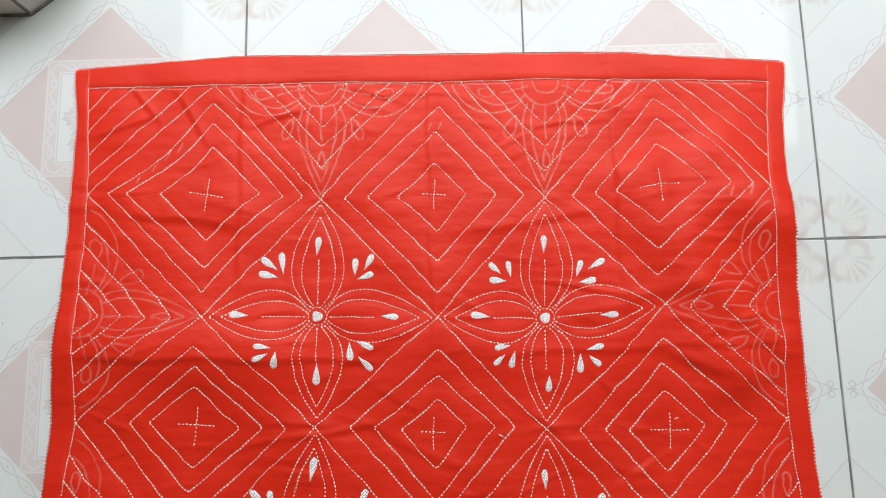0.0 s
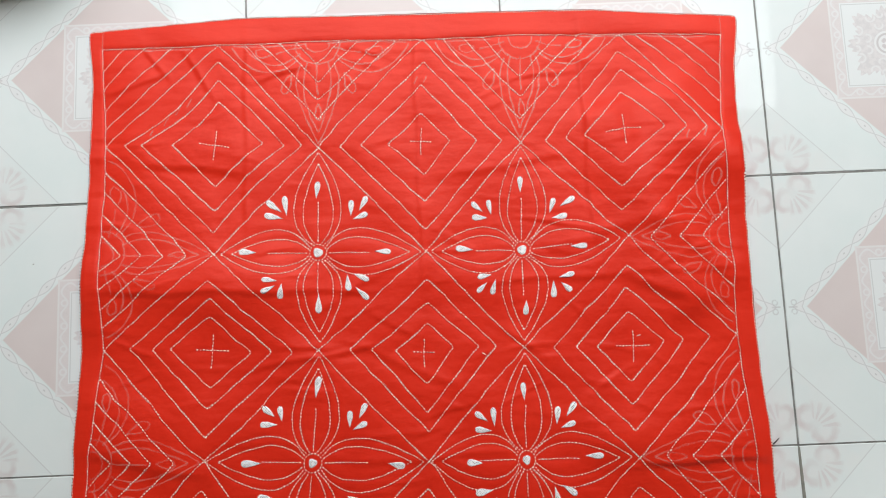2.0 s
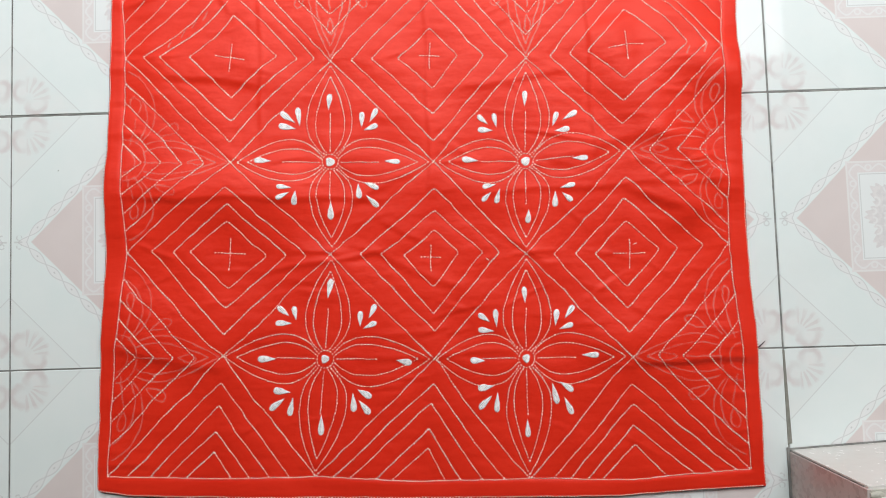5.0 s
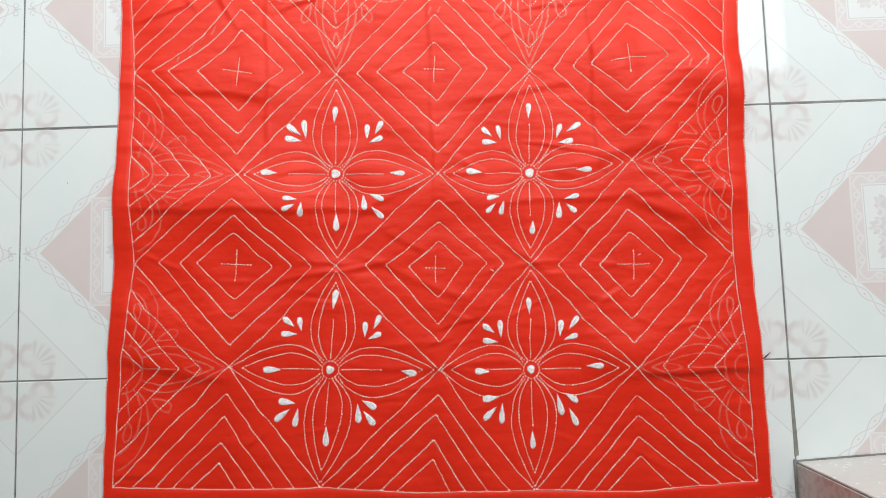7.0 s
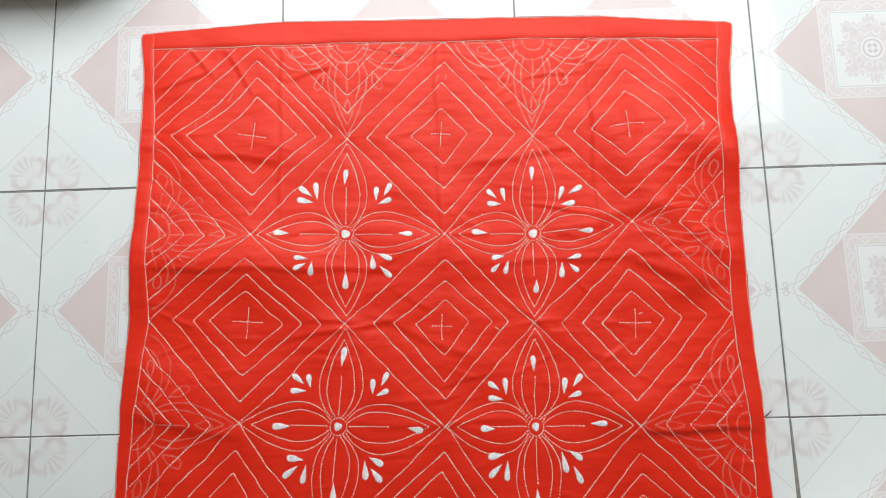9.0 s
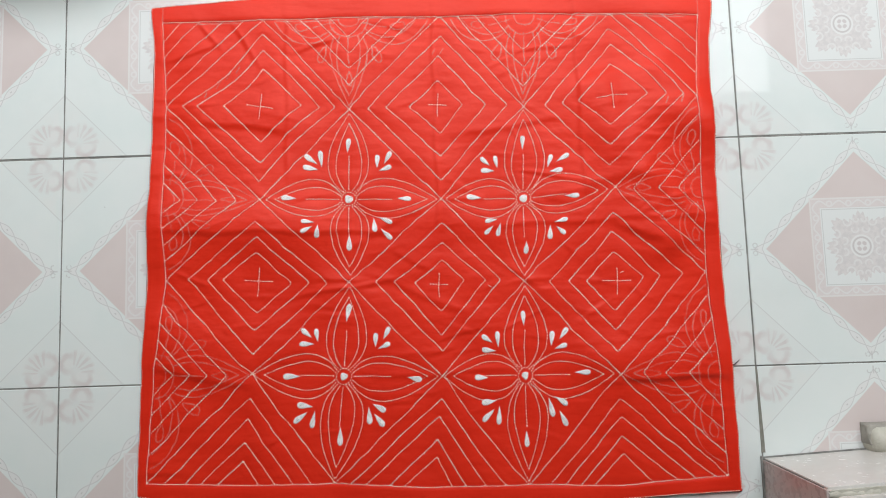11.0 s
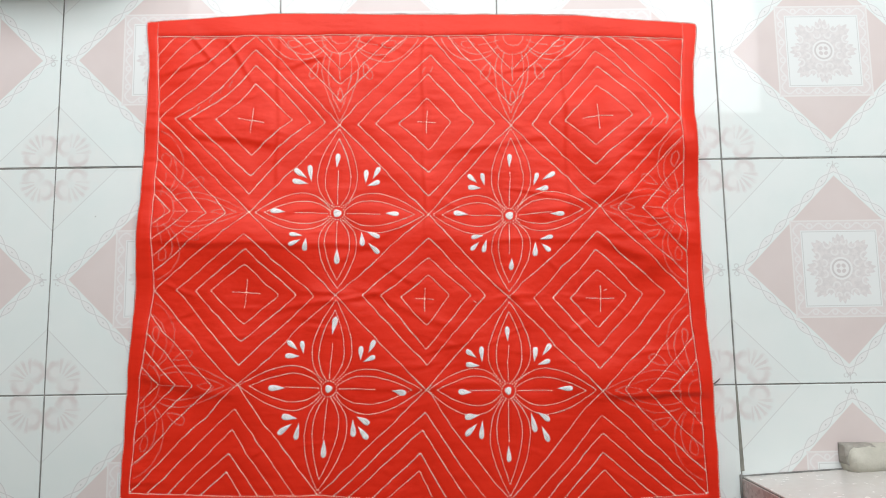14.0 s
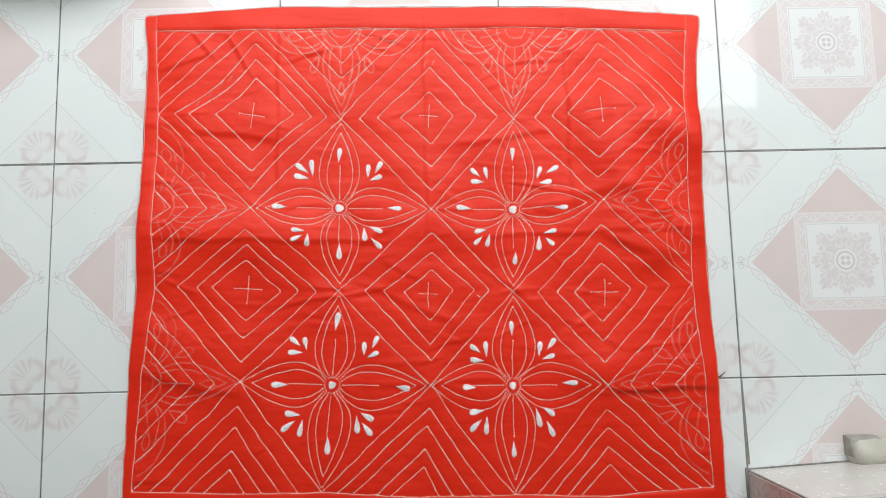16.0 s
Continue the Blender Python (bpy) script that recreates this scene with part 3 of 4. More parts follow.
# half diamonds along the lower border
for u, sizes in ((1, ((0.81, 0.79, 0.75), (0.59, 0.60, 0.56), (0.42, 0.39, 0.37), (0.24, 0.22, 0.19))),
                 (3, ((0.84, 0.80, 0.76), (0.68, 0.63, 0.55), (0.45, 0.43, 0.34), (0.30, 0.27, 0.19))),
                 (5, ((0.78, 0.77, 0.88), (0.62, 0.61, 0.69), (0.45, 0.44, 0.52), (0.31, 0.29, 0.28)))):
    for left, up, right in sizes:
        row(("half_diamond", u, 5), [(u - left, 5), (u, 5 - up), (u + right, 5)], 0.0009)
# chevrons in the half cells along the upper border and the two sides
CHEVRONS = [((2, 0), (0, 1), (0.217, 0.39, 0.583, 0.747)), ((4, 0), (0, 1), (0.39, 0.59, 0.79)),
            ((0, 2), (1, 0), (0.18, 0.37, 0.57, 0.767)), ((0, 4), (1, 0), (0.19, 0.375, 0.55, 0.748)),
            ((6, 2), (-1, 0), (0.276, 0.518, 0.794)), ((6, 4), (-1, 0), (0.32, 0.55, 0.784))]
for c, axis, sizes in CHEVRONS:
    c, axis = np.array(c, float), np.array(axis, float)
    side = np.array([axis[1], axis[0]])
    for s in sizes:
        row(("chevron", *c), [c - side * s, c + axis * s, c + side * s], 0.0012)
for sa, sb in ((0.80, 0.82), (0.585, 0.63), (0.36, 0.42), (0.19, 0.22)):
    row(("corner", 0, 0), [(sa, 0), (0, sb)], 0.0014)
for sa, sb in ((0.84, 0.71), (0.615, 0.52), (0.41, 0.33)):
    row(("corner", 6, 0), [(6 - sa, 0), (6, sb)], 0.0014)

# four-petalled flowers
# each flower's sixteen filled drops: narrow end from the centre (across, down), the way it points in degrees, length
DROPS_A = [(-0.02, -0.51, -84, 0.15), (-0.59, -0.01, -177, 0.16), (0.53, -0.01, 3, 0.14), (0.0, 0.44, 91, 0.18), (-0.36, -0.38, -147, 0.17), (-0.31, -0.35, -98, 0.17),
           (-0.35, -0.32, -170, 0.17), (0.31, -0.34, -88, 0.14), (0.39, -0.39, -59, 0.14), (0.33, -0.31, -20, 0.14), (-0.38, 0.29, -173, 0.14), (-0.40, 0.34, 152, 0.14),
           (-0.34, 0.32, 97, 0.15), (0.27, 0.23, 85, 0.16), (0.33, 0.22, 25, 0.15), (0.35, 0.36, 46, 0.16)]
DROPS_B = [(-0.01, -0.53, -90, 0.14), (-0.51, -0.01, -175, 0.17), (0.46, 0.02, 5, 0.15), (0.03, 0.53, 94, 0.14), (-0.40, -0.36, -142, 0.13), (-0.31, -0.33, -102, 0.13),
           (-0.35, -0.30, -177, 0.15), (0.27, -0.31, -72, 0.13), (0.37, -0.36, -25, 0.15), (0.29, -0.26, -3, 0.14), (-0.32, 0.25, 171, 0.14), (-0.37, 0.33, 136, 0.13),
           (-0.28, 0.30, 104, 0.15), (0.34, 0.32, -11, 0.14), (0.29, 0.35, 91, 0.16), (0.36, 0.37, 46, 0.13)]
DROPS_C = [(-0.01, -0.57, -84, 0.18), (-0.48, 0.01, 179, 0.17), (0.65, 0.01, 10, 0.14), (0.01, 0.48, 86, 0.16), (-0.38, -0.40, -144, 0.14), (-0.31, -0.36, -104, 0.13),
           (-0.35, -0.33, 180, 0.15), (0.31, -0.31, -91, 0.14), (0.39, -0.39, -66, 0.14), (0.34, -0.29, -27, 0.13), (-0.31, 0.29, -174, 0.16), (-0.36, 0.34, 145, 0.16),
           (-0.28, 0.33, 97, 0.15), (0.28, 0.29, 81, 0.15), (0.32, 0.26, 25, 0.14), (0.34, 0.35, 45, 0.15)]
DROPS_D = [(-0.01, -0.52, -95, 0.15), (-0.45, 0.02, -177, 0.15), (0.53, -0.02, 0, 0.15), (-0.01, 0.51, 90, 0.14), (-0.39, -0.35, -148, 0.14), (-0.32, -0.30, -94, 0.16),
           (-0.35, -0.26, -174, 0.16), (0.28, -0.30, -85, 0.15), (0.37, -0.37, -54, 0.14), (0.32, -0.27, -19, 0.13), (-0.35, 0.23, 173, 0.16), (-0.37, 0.31, 141, 0.16),
           (-0.31, 0.28, 93, 0.16), (0.24, 0.21, 76, 0.17), (0.31, 0.20, 31, 0.14), (0.35, 0.33, 62, 0.15)]
FLOWERS = {(2, 2): DROPS_A, (4, 2): DROPS_B, (2, 4): DROPS_C, (4, 4): DROPS_D}
drops = []  # (design tip, design way, length, half width)
for (u, v), sprinkle in FLOWERS.items():
    c = unit(u, v)
    key = ("flower", u, v)
    ring = [c + 0.082 * unit(math.cos(a), math.sin(a)) for a in np.linspace(0, 2 * math.pi, 17)[:-1]]
    row(key, ring, 0.0002, True)
    for quarter in range(4):
        a = quarter * math.pi / 2
        along, across = unit(round(math.cos(a)), round(math.sin(a))), unit(-round(math.sin(a)), round(math.cos(a)))
        reach = 0.96 + srng.uniform(-0.03, 0.02)
        for sgn in (-1, 1):
            def at(p, q):
                return c + along * p + across * q * sgn
            fat = srng.uniform(0.93, 1.07)
            row(key, bezier(at(0.075, 0.055), at(0.30, 0.36 * fat), at(0.66, 0.20 * fat), at(reach, 0)), 0.0007)
            row(key, bezier(at(0.085, 0.03), at(0.28, 0.215 * fat), at(0.55, 0.145 * fat), at(reach - 0.105, 0)), 0.0007)
        row(key, [c + along * 0.1, c + along * 0.48], 0.0005)
    for across, down, angle, long in sprinkle:
        way = unit(math.cos(radians(angle)), math.sin(radians(angle)))
        drops.append((c + unit(across, down), way, long * 1.06, 0.038 * (0.55 + 0.45 * long / 0.15), key))

# whipped edge of the cloth
def rim(side, n=260, inset=0.0022):
    q = np.linspace(0.004, 0.996, n)
    s, t = {"top": (q, 1 + 0 * q), "bottom": (q, 0 * q), "left": (0 * q, q), "right": (1 + 0 * q, q)}[side]
    x, y = outline(s, t)
    dx, dy = {"top": (0, -1), "bottom": (0, 1), "left": (1, 0), "right": (-1, 0)}[side]
    return resampled(np.stack([x + dx * inset, y + dy * inset], -1), 0.0046)


# ---------------------------------------------------------------- the embroidered cloth: relief
CELL = 0.0025
GX, GY = np.arange(-0.50, 0.62, CELL), np.arange(-0.46, 0.53, CELL)
MX, MY = np.meshgrid(GX, GY)
nrng = np.random.RandomState(3)


def waves(fx, fy, count, spread):
    """Soft random ripples: a sum of sines about one spacing."""
    out = np.zeros_like(MX)
    for _ in range(count):
        kx, ky = nrng.normal(0, fx), nrng.normal(0, fy)
        out += np.sin(2 * np.pi * (kx * MX + ky * MY) + nrng.uniform(0, 6.28)) * nrng.uniform(1 - spread, 1)
    return out / math.sqrt(count)


def crease(x0, y0, x1, y1, height, width, lop=0.0):
    """A fold line: a ridge (or valley) with faded ends; lop leans it like a pressed fold."""
    dx, dy = x1 - x0, y1 - y0
    long = math.hypot(dx, dy)
    along = ((MX - x0) * dx + (MY - y0) * dy) / long
    off = (-(MX - x0) * dy + (MY - y0) * dx) / long + 0.002 * np.sin(along * 40 + x0 * 50)
    fade = 1 / (1 + np.exp(-(along - 0.012) / 0.008)) / (1 + np.exp((along - long + 0.012) / 0.008))
    return height * fade * (np.exp(-(off / width) ** 2) + lop * np.tanh(off / width) * np.exp(-(off / (3 * width)) ** 2))


relief = 0.0058 + 0.0011 * waves(5, 7, 14, 0.5) + 0.00022 * waves(9, 30, 24, 0.6)
for c in ((-0.197, 0.485, -0.197, 0.14, 0.0005, 0.004, 0.8), (0.064, 0.48, 0.064, 0.05, 0.0006, 0.0035, 0.9), (0.318, 0.475, 0.322, 0.10, 0.0011, 0.0045, 0.9),
          (0.335, 0.12, 0.34, -0.05, 0.0006, 0.004, 0.5),
          (-0.43, 0.062, 0.0, 0.049, 0.0009, 0.005, 0.8), (0.15, 0.055, 0.55, 0.065, 0.0007, 0.005, 0.6), (-0.20, -0.06, 0.0, -0.03, 0.0010, 0.004, 0.6),
          (0.36, -0.215, 0.56, -0.212, 0.0015, 0.005, 1.0), (-0.05, -0.200, 0.20, -0.19, 0.0007, 0.005, 0.6), (-0.45, -0.17, -0.25, -0.21, 0.0010, 0.007, 0.8),
          (-0.36, 0.258, -0.20, 0.235, 0.0009, 0.006, 1.0), (-0.42, 0.36, -0.30, 0.41, 0.0009, 0.004, 0.6), (-0.36, 0.45, -0.31, 0.38, 0.0010, 0.004, 0.6),
          (-0.30, 0.44, -0.24, 0.35, 0.0009, 0.004, 0.6), (0.40, 0.16, 0.55, 0.03, 0.0028, 0.020, 0.6), (0.36, 0.06, 0.46, 0.02, 0.0016, 0.008, 0.8),
          (0.24, 0.10, 0.45, 0.15, 0.0010, 0.010, 0.6), (-0.10, 0.02, 0.05, 0.10, 0.0008, 0.006, 0.7), (-0.06, -0.02, 0.12, -0.10, 0.0008, 0.006, 0.6),
          (0.16, 0.0, 0.24, -0.06, 0.0009, 0.005, 0.7), (0.10, 0.22, 0.30, 0.245, 0.0008, 0.006, 0.6), (0.44, 0.33, 0.56, 0.25, 0.0012, 0.012, 0.6)):
    relief += 1.45 * crease(*c)
# broad soft swells
for c in ((0.345, 0.33, 0.475, -0.01, 0.0120, 0.048, 0.0), (0.40, 0.25, 0.62, 0.215, 0.0085, 0.048, 0.0), (-0.47, 0.075, -0.08, 0.060, 0.0065, 0.042, 0.0), (0.43, 0.345, 0.62, 0.13, 0.0095, 0.050, 0.0), (0.30, -0.185, 0.60, -0.190, 0.0032, 0.032, 0.0),
          (-0.47, -0.13, -0.20, -0.17, 0.0055, 0.055, 0.0), (-0.50, 0.09, -0.13, 0.07, 0.0075, 0.080, 0.0), (0.28, -0.17, 0.62, -0.185, 0.0060, 0.070, 0.0), (-0.05, 0.075, 0.34, 0.06, 0.0028, 0.040, 0.0), (-0.40, 0.29, -0.18, 0.27, 0.0030, 0.035, 0.0)):
    relief += crease(*c)
# short tugs along the left and right hems
for k in range(16):
    y = -0.36 + 0.052 * k + nrng.uniform(-0.015, 0.015)
    relief += crease(-0.462, y, -0.40 + nrng.uniform(0, 0.05), y - nrng.uniform(0.0, 0.02), 0.0008 * nrng.uniform(0.3, 1.2), 0.004, 0.7)
    relief += crease(0.50, y, 0.57, y + nrng.uniform(-0.02, 0.02), 0.0007 * nrng.uniform(0.2, 1.2), 0.004, 0.7)
# short fine wrinkles, mostly running across
for k in range(120):
    x, y, a = nrng.uniform(-0.42, 0.52), nrng.uniform(-0.33, 0.43), nrng.normal(0, 0.30)
    long = nrng.uniform(0.03, 0.10)
    relief += crease(x, y, x + long * math.cos(a), y + long * math.sin(a), nrng.uniform(0.0005, 0.0014), nrng.uniform(0.0022, 0.0045), nrng.uniform(-0.9, 0.9))
# the stitches draw the quilted layers together
groove = np.zeros_like(MX)
for lines in rows_of.values():
    for pts in lines:
        p = resampled(pts, 0.0015)
        gi, gj = ((p[:, 0] - GX[0]) / CELL + 0.5).astype(int), ((p[:, 1] - GY[0]) / CELL + 0.5).astype(int)
        groove[np.clip(gj, 0, len(GY) - 1), np.clip(gi, 0, len(GX) - 1)] = 1
kern = np.exp(-(np.arange(-4, 5) / 1.6) ** 2)
for axis in (0, 1):
    groove = np.apply_along_axis(lambda r: np.convolve(r, kern / kern.sum(), "same"), axis, groove)
relief -= 0.0014 * groove
relief = np.clip(relief, 0.0024, None)


def height(x, y):
    a, b = np.clip((np.asarray(x) - GX[0]) / CELL, 0, len(GX) - 1.001), np.clip((np.asarray(y) - GY[0]) / CELL, 0, len(GY) - 1.001)
    i, j = a.astype(int), b.astype(int)
    a, b = a - i, b - j
    return relief[j, i] * (1 - a) * (1 - b) + relief[j, i + 1] * a * (1 - b) + relief[j + 1, i] * (1 - a) * b + relief[j + 1, i + 1] * a * b


quilt = tagged(empty("embroidered_cloth"), "red cotton quilted cloth with white stitched diamonds and flowers on tiles", "cloth")

# body of the cloth, turned down to the floor at its rim
NS, NT = 380, 330
S, T = np.meshgrid(np.linspace(0, 1, NS), np.linspace(0, 1, NT))
CX, CY = outline(S, T)
edge = np.minimum(np.minimum(S * 1.01, (1 - S) * 1.01), np.minimum(T * 0.87, (1 - T) * 0.87))
CZ = height(CX, CY) - 0.0002
CZ = np.where(edge < 0.006, CZ * (0.35 + 0.65 * np.sqrt(np.clip(edge / 0.006, 0, 1))), CZ)
verts = np.stack([CX, CY, CZ], -1).reshape(-1, 3)
idx = np.arange(NS * NT).reshape(NT, NS)
faces = np.stack([idx[:-1, :-1], idx[:-1, 1:], idx[1:, 1:], idx[1:, :-1]], -1).reshape(-1, 4).tolist()
ringv = np.concatenate([idx[0, :-1], idx[:-1, -1], idx[-1, :0:-1], idx[:0:-1, 0]])
low = verts[ringv].copy()
low[:, 2] = 0.0006
nv = len(verts)
verts = np.vstack([verts, low])
m = len(ringv)
faces += [(ringv[k], nv + k, nv + (k + 1) % m, ringv[(k + 1) % m]) for k in range(m)]
part("cotton_body", mesh_from("cotton_body", verts, faces, MAT_CLOTH, True), quilt, "red quilted cotton")

# plain hem: one folded band round the cloth
def band(levels, material, name, label, grow=0.0012):
    """A ring between the border line and the rim; levels: (share of the way out, height factor, lift)."""
    n = 260
    q = np.linspace(0, 1, n)[:-1]
    o, i = np.zeros_like(q), np.ones_like(q)
    s, t = np.concatenate([q, i, 1 - q, o]), np.concatenate([i, 1 - q, o, q])
    inner = place(6 * s, 5 * (1 - t))
    outer = np.stack(outline(s, t), -1)
    away = outer - inner
    outer = outer + grow * away / np.hypot(*away.T)[:, None]
    m = len(s)
    vs = []
    for w, factor, lift in levels:
        p = inner * (1 - w) + outer * w
        vs.append(np.column_stack([p, height(p[:, 0], p[:, 1]) * factor + lift]))
    ids = np.arange(len(levels) * m).reshape(-1, m)
    nxt = np.roll(ids, -1, axis=1)
    f = np.stack([ids[:-1], ids[1:], nxt[1:], nxt[:-1]], -1).reshape(-1, 4)
    part(name, mesh_from(name, np.vstack(vs), f[:, ::-1].tolist(), material, True), quilt, label)


band([(0.0, 1, -0.0004), (0.03, 1, 0.0006), (0.08, 1, 0.0011), (0.25, 1, 0.0011), (0.45, 1, 0.0010), (0.65, 1, 0.0010), (0.85, 1, 0.0010),
      (0.94, 0.92, 0.0010), (0.98, 0.72, 0.0008), (1.0, 0.45, 0.0006), (1.0, 0.0, 0.0012)], MAT_CLOTH, "hem", "plain folded red hem")
# thin dark band added under the rim, which outlines the cloth
band([(0.80, 0, 0.0010), (0.97, 0, 0.0012), (1.0, 0, 0.0010), (1.0, 0, 0.0002)], MAT_RIM_DARK, "backing", "thin dark band under the rim", 0.0030)


# stitches: little raised threads, joined row by row of one motif
def stitches(lines, width=0.00077, share=0.70, lift=0.0003, rise=0.00075):
    vs, fs = [], []
    for pts in lines:
        d = np.diff(pts, axis=0)
        for a, way in zip(pts[:-1], d):
            long = math.hypot(*way)
            if long < 1e-5:
                continue
            e = way / long
            turn = srng.gauss(0, 0.09)
            e = np.array([e[0] - turn * e[1], e[1] + turn * e[0]])
            nrm = np.array([-e[1], e[0]])
            half = long * share * srng.uniform(0.72, 1.20) / 2
            mid = a + way / 2 + nrm * srng.gauss(0, 0.00018)
            w = width * srng.uniform(0.72, 1.28)
            k = len(vs)
            for p, q, z in ((-half, 0, lift), (-half * 0.5, -w, lift), (half * 0.5, -w, lift), (half, 0, lift), (half * 0.5, w, lift), (-half * 0.5, w, lift),
                            (-half * 0.55, 0, rise), (half * 0.55, 0, rise)):
                xy = mid + e * p + nrm * q
                vs.append((xy[0], xy[1], z))
            fs += [(k, k + 1, k + 6), (k + 1, k + 2, k + 7, k + 6), (k + 2, k + 3, k + 7), (k + 3, k + 4, k + 7), (k + 4, k + 5, k + 6, k + 7), (k + 5, k, k + 6)]
    vs = np.array(vs)
    vs[:, 2] += height(vs[:, 0], vs[:, 1])
    return vs, fs


NAMES = {"border": "border_stitching", "lattice": "lattice_stitching", "diamond": "diamond_stitching", "half_diamond": "half_diamond_stitching",
         "chevron": "chevron_stitching", "corner": "corner_stitching", "flower": "flower_stitching"}
flower_parts = {}
for key, lines in rows_of.items():
    name = NAMES[key if isinstance(key, str) else key[0]]
    vs, fs = stitches(lines, lift=0.0009 if key == "border" else 0.0003, rise=0.0019 if key == "border" else 0.0013)
    ob = part(name, mesh_from(name, vs, fs, MAT_THREAD, True), quilt, "white cotton running stitch", "stuff")
    if key[0] == "flower":
        flower_parts[key] = ob
    # dark dashes added in the gaps, standing in for their shade
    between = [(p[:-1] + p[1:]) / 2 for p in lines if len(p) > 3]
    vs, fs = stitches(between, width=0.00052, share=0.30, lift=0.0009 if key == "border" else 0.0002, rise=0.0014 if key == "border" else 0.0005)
    part("tie_thread", mesh_from("tie_thread", vs, fs, MAT_GAP_SHADE, True), quilt, "dark red dashes imitating shade between stitches", "stuff")
for side in ("top", "bottom", "left", "right"):
    vs, fs = stitches([rim(side, inset=0.0016)], width=0.0008, share=0.60)
    vs[:, 2] += 0.0006
    part("edge_stitching", mesh_from("edge_stitching", vs, fs, MAT_THREAD, True), quilt, "white whipped edge stitch", "stuff")
    # dashes added half a stitch along, darkening the edge gaps like shade
    line = rim(side, inset=0.0012)
    vs, fs = stitches([(line[:-1] + line[1:]) / 2], width=0.0010, share=0.44)
    vs[:, 2] += 0.0003
    part("overcast_thread", mesh_from("overcast_thread", vs, fs, MAT_RIM_DARK if side in ("top", "left") else MAT_GAP_SHADE, True), quilt, "dark dashes imitating shade between edge stitches", "stuff")


# filled drops and flower centres
def pad_mesh(name, outline_xy, material, thick=0.0009):
    """A low cushion of filling stitch over an outline, following the cloth."""
    o = np.asarray(outline_xy)
    c = o.mean(0)
    vs, n = [], len(o)
    for ring_share, z in ((1.0, 0.0001), (0.92, thick * 0.9), (0.75, thick * 1.15), (0.4, thick * 1.25)):
        p = c + (o - c) * ring_share
        vs += [(x, y, h + z) for (x, y), h in zip(p, height(p[:, 0], p[:, 1]))]
    vs.append((c[0], c[1], float(height(c[0], c[1])) + thick * 1.25))
    fs = []
    for lvl in (0, 1, 2):
        for k in range(n):
            j = (k + 1) % n
            fs.append((lvl * n + k, lvl * n + j, (lvl + 1) * n + j, (lvl + 1) * n + k))
    fs += [(3 * n + k, 3 * n + (k + 1) % n, 4 * n) for k in range(n)]
    return mesh_from(name, vs, fs, material, True)


for tip, way, long, half, key in drops:
    side = np.array([-way[1], way[0]])
    pts = []
    for a in np.linspace(0, 2 * math.pi, 29)[:-1]:
        p = (1 - math.cos(a)) / 2
        q = math.sin(a) * half * (0.18 + 0.95 * p ** 1.1) * (1 + srng.uniform(-0.07, 0.07))
        pts.append(tip + way * long * p + side * q)
    pts = np.array(pts)
    part("filled_drop", pad_mesh("filled_drop", place(pts[:, 0], pts[:, 1]), MAT_NET), flower_parts[key], "white netted filling stitch")
for key, ob in flower_parts.items():
    c = np.array(key[1:], float)
    a = np.linspace(0, 2 * math.pi, 15)[:-1]
    r = (0.046 if c[1] == 2 else 0.038) * (1 + 0.1 * np.sin(3 * a + c[0]))
    part("flower_centre", pad_mesh("flower_centre", place(c[0] + r * np.cos(a), c[1] + r * np.sin(a)), MAT_NET), ob, "round white filled centre")


# ---------------------------------------------------------------- chalk drawing
def ribbon(lines, width, lift=0.00028):
    vs, fs = [], []
    for pts in lines:
        pts = resampled(pts, 0.003)
        tang = np.gradient(pts, axis=0)
        tang /= np.maximum(np.hypot(*tang.T), 1e-9)[:, None]
        nrm = np.stack([-tang[:, 1], tang[:, 0]], -1)
        k0 = len(vs)
        w = width * (0.75 + 0.5 * np.abs(np.sin(np.arange(len(pts)) * 0.23 + srng.uniform(0, 6)))) / 2
        for sgn in (1, -1):
            p = pts + nrm * w[:, None] * sgn
            vs += [(x, y, h + lift) for (x, y), h in zip(p, height(p[:, 0], p[:, 1]))]
        n = len(pts)
        fs += [(k0 + k, k0 + n + k, k0 + n + k + 1, k0 + k + 1) for k in range(n - 1)]
    return vs, fs


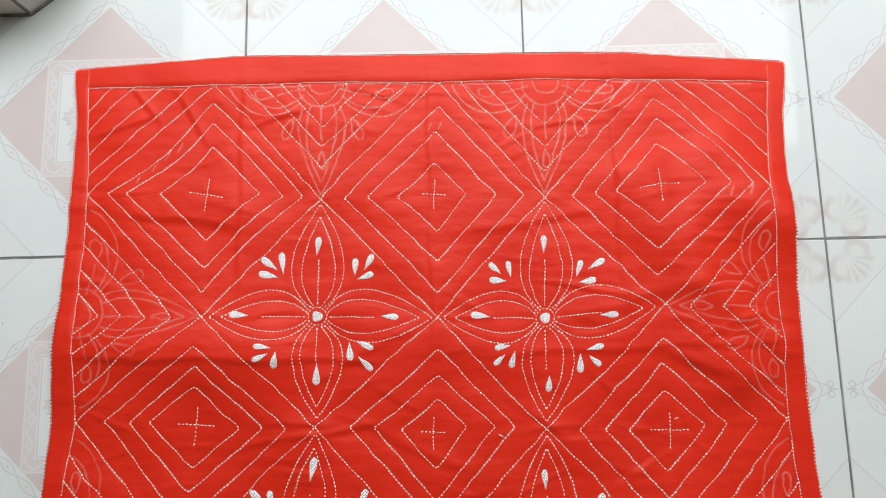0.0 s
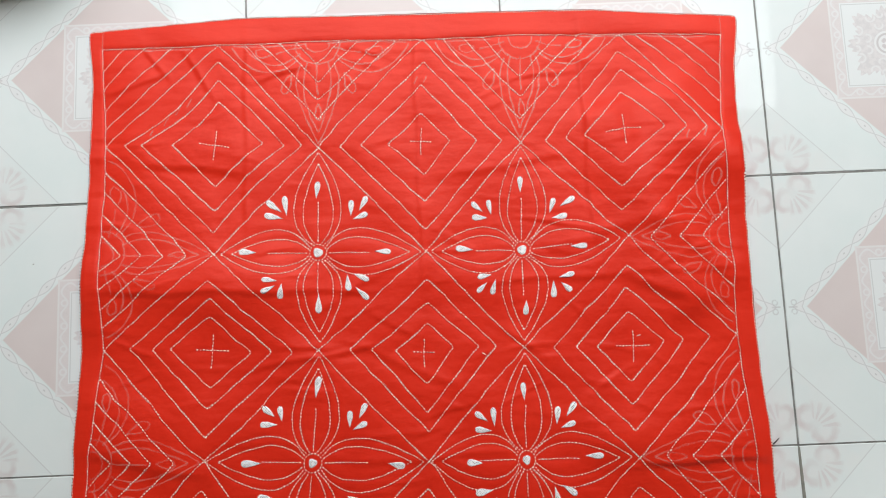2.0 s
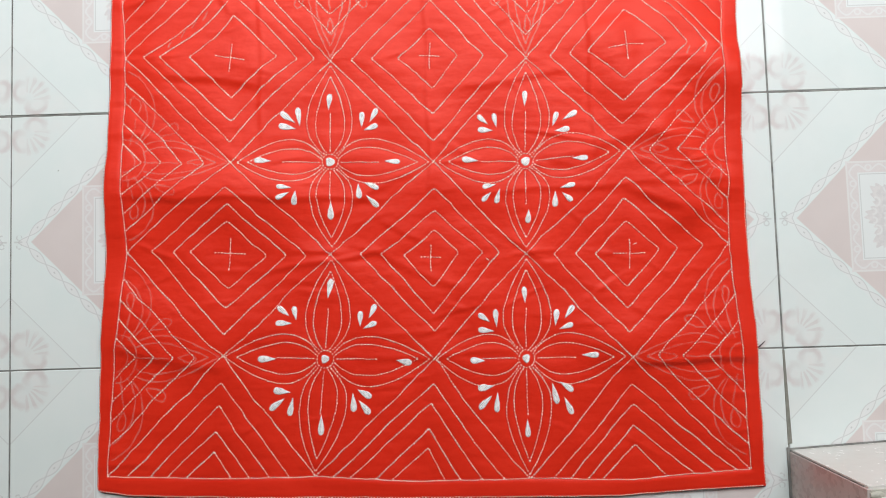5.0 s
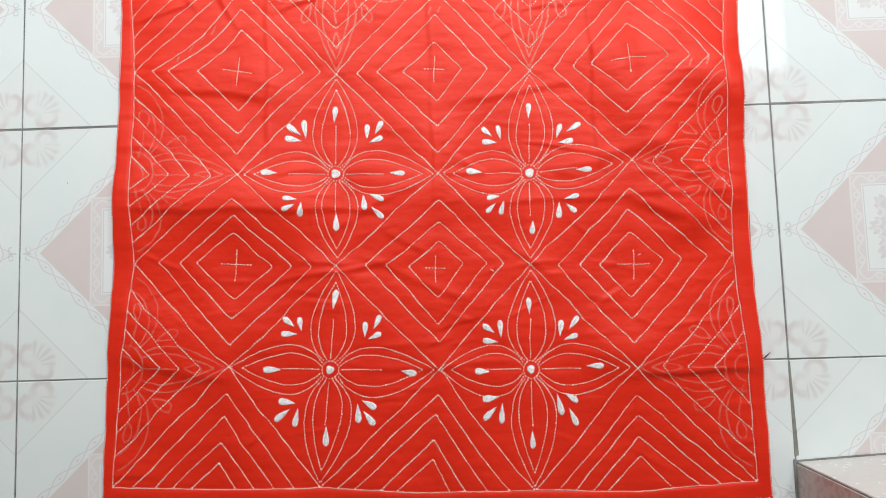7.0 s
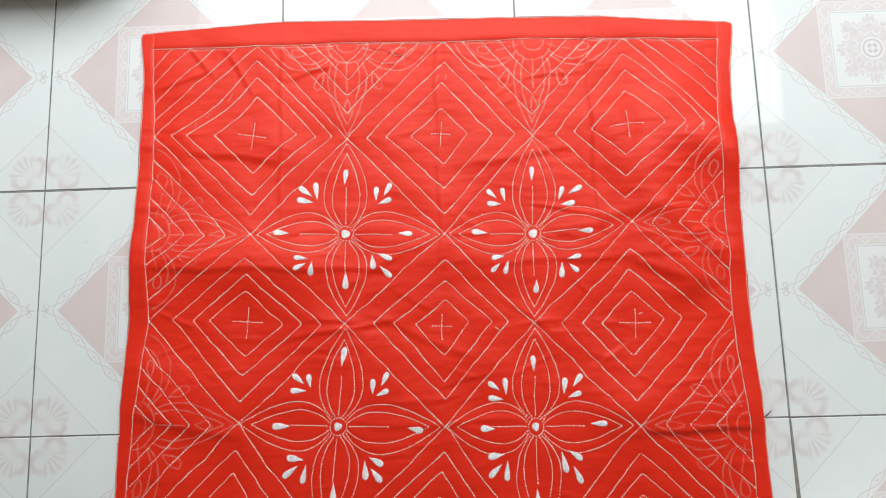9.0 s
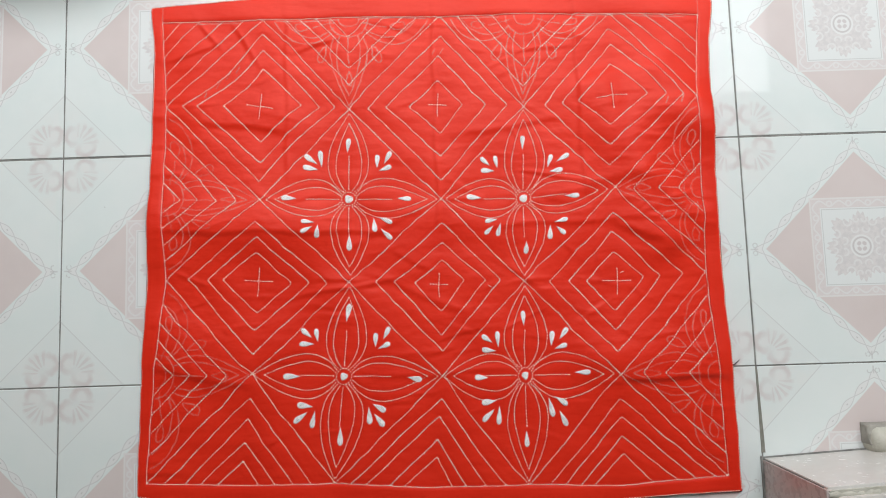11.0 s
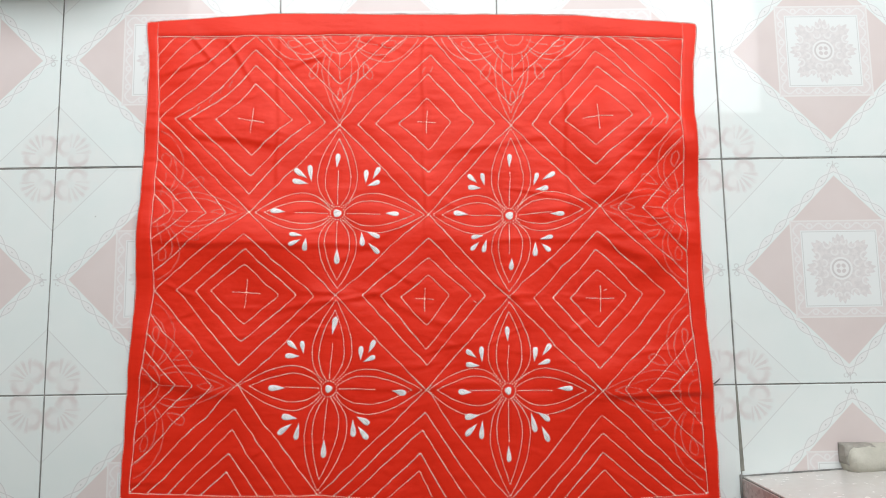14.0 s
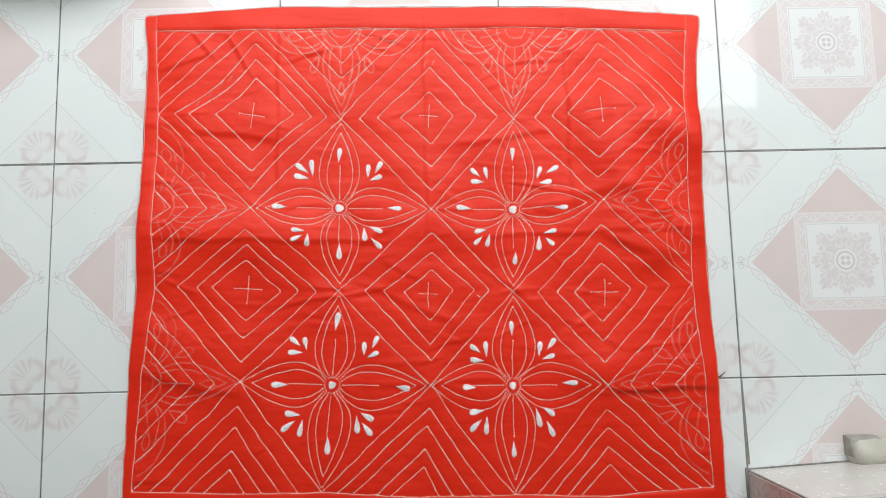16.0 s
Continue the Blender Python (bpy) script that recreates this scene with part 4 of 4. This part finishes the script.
def drawn_flower(c, axis, reach=0.97):
    """Half of a flower sketched in chalk against the border."""
    c, axis = np.array(c, float), np.array(axis, float)
    side = np.array([axis[1], axis[0]])

    def at(p, q):
        return c + axis * p + side * q

    def curve(*ps):
        d = bezier(*[at(*p) for p in ps], n=26)
        d = np.clip(d, (0.012, 0.012), (5.988, 4.988))
        return wander(place(d[:, 0], d[:, 1]), 0.0012)

    out = []
    for rad in (0.12, 0.215):
        out.append(curve((0.015, -rad), (rad * 1.3, -rad), (rad * 1.3, rad), (0.015, rad)))
    for s in (-1, 1):
        # the petal that points inwards
        out.append(curve((0.21, 0.16 * s), (0.42, 0.27 * s), (0.66, 0.17 * s), (reach, 0)))
        out.append(curve((0.20, 0.10 * s), (0.40, 0.18 * s), (0.62, 0.11 * s), (reach - 0.10, 0)))
        # the two petals that lie along the border
        out.append(curve((0.17, 0.20 * s), (0.36, 0.36 * s), (0.34, 0.72 * s), (0.03, 0.87 * s)))
        out.append(curve((0.12, 0.17 * s), (0.27, 0.34 * s), (0.26, 0.58 * s), (0.03, 0.74 * s)))
        out.append(curve((0.06, 0.16 * s), (0.07, 0.24 * s), (0.10, 0.32 * s), (0.11, 0.42 * s)))
        out.append(curve((0.11, 0.46 * s), (0.03, 0.54 * s), (0.05, 0.64 * s), (0.10, 0.62 * s)))
        out.append(curve((0.10, 0.62 * s), (0.15, 0.60 * s), (0.16, 0.52 * s), (0.11, 0.46 * s)))
        # drop between the petals
        out.append(curve((0.31, 0.26 * s), (0.34, 0.32 * s), (0.44, 0.40 * s), (0.49, 0.36 * s)))
        out.append(curve((0.49, 0.36 * s), (0.53, 0.32 * s), (0.46, 0.25 * s), (0.31, 0.26 * s)))
    out.append(curve((0.20, 0), (0.32, 0.01), (0.42, 0.0), (0.52, 0.005)))
    out.append(curve((0.60, 0), (0.70, 0.06), (0.78, 0.03), (0.75, 0.0)))
    out.append(curve((0.75, 0.0), (0.74, -0.04), (0.68, -0.04), (0.60, 0)))
    return out


for c, axis, worn in (((2, 0), (0, 1), 0), ((4, 0), (0, 1), 0), ((0, 2), (1, 0), 1), ((0, 4), (1, 0), 1), ((6, 2), (-1, 0), 1), ((6, 4), (-1, 0), 1)):
    vs, fs = ribbon(drawn_flower(c, axis), 0.0025)
    part("chalk_sketch", mesh_from("chalk_sketch", vs, fs, MAT_CHALK_WORN if worn else MAT_CHALK), quilt,
         "rubbed pale chalk half flower" if worn else "pale pink chalk half flower", "stuff")
for u in (0.0, 6.0):
    p = place(u, 0.0)
    vs, fs = ribbon([np.array([[p[0], p[1] - 0.002], [p[0] + 0.001, p[1] + 0.028]])], 0.0022, 0.0015)
    part("chalk_tick", mesh_from("chalk_tick", vs, fs, MAT_CHALK_WORN), quilt, "faint chalk guide line across the hem")
# chalk guide line still lying along parts of the seams
smears = []
for kind, lines in rows_of.items():
    for pts in lines:
        k = 0
        often = 0.04 if kind[0] == "flower" else 0.05 if kind == "border" else 0.42
        while k < len(pts) - 6:
            n = srng.randint(4, 12)
            if srng.random() < often:
                seg = pts[k:k + n] + np.array([srng.gauss(0, 0.0003), srng.gauss(0, 0.0003)])
                if len(seg) > 3:
                    smears.append(seg)
            k += n
# guide line under the top border, and short ticks where the pencil slipped
for a, b in ((0.35, 0.75), (1.15, 1.9), (2.1, 2.85), (3.2, 3.7), (4.6, 5.2), (5.25, 5.85)):
    u = np.linspace(a, b, 14)
    smears.append(wander(place(u, 0.022 + 0 * u), 0.0014))
for u, v, long in ((0.52, 0.80, 0.10), (0.72, 0.62, 0.09), (0.62, 0.70, 0.11), (0.40, 0.90, 0.06), (2.93, 0.43, 0.07), (3.02, 0.42, 0.07), (5.80, 1.08, 0.10), (5.62, 1.10, 0.08)):
    q = np.linspace(0, 1, 5)
    smears.append(wander(place(u + long * 0.45 * q, v - long * q), 0.0003))
vs, fs = ribbon(smears, 0.0024)
part("chalk_guide", mesh_from("chalk_guide", vs, fs, MAT_CHALK_WHITE), quilt, "faint white chalk guide lines", "stuff")


for x, y, turn in [(0.15, -0.05, -0.6), (0.378, -0.033, 0.4), (0.302, -0.202, -0.3)]:
    c, w = np.array([x, y]), np.array([math.cos(turn), math.sin(turn)])
    bend = np.array([c - w * 0.003, c + np.array([0.0, 0.0008]), c + w * 0.003])
    vs, fs = stitches([resampled(bend, 0.0025)], width=0.0005, share=1.25, lift=0.0004, rise=0.0014)
    part("loose_thread", mesh_from("loose_thread", vs, fs, MAT_THREAD, True), quilt, "loose white thread end", "stuff")

# ---------------------------------------------------------------- small things on the floor
def rod(name, points, radius, material):
    cu = bpy.data.curves.new(name, "CURVE")
    cu.dimensions, cu.bevel_depth, cu.bevel_resolution = "3D", radius, 2
    sp = cu.splines.new("POLY")
    sp.points.add(len(points) - 1)
    for p, q in zip(sp.points, points):
        p.co = (*q, 1)
        p.radius = 1.0
    sp.points[-1].radius = 0.5
    cu.materials.append(material)
    return new(name, cu)


tagged(rod("twig", [(0.0, 0.0, 0.0012), (0.008, 0.003, 0.0012), (0.016, 0.010, 0.0012)], 0.0011, MAT_TWIG), "short dark twig lying beside the red cloth", "twig").location = (0.556, -0.199, 0)


def speck(x, y, size, seed):
    bm = bmesh.new()
    bmesh.ops.create_icosphere(bm, subdivisions=1, radius=size)
    for v in bm.verts:
        v.co += noise.noise_vector(v.co * 900 + Vector((seed, 0, 0))) * size * 0.5
        v.co.z = max(v.co.z * 0.5 + size * 0.3, 0.0)
    me = bpy.data.meshes.new("crumb")
    bm.to_mesh(me)
    bm.free()
    me.materials.append(MAT_DIRT)
    ob = tagged(new("crumb", me), "tiny dark crumb of dirt on the tiles", "crumb", "crumbs on the floor")
    ob.location = (x, y, 0)


SPECKS = [(0.545, 0.528), (-0.521, 0.111)]
for k, (x, y) in enumerate(SPECKS):
    speck(x, y, 0.0009, k * 3.1)
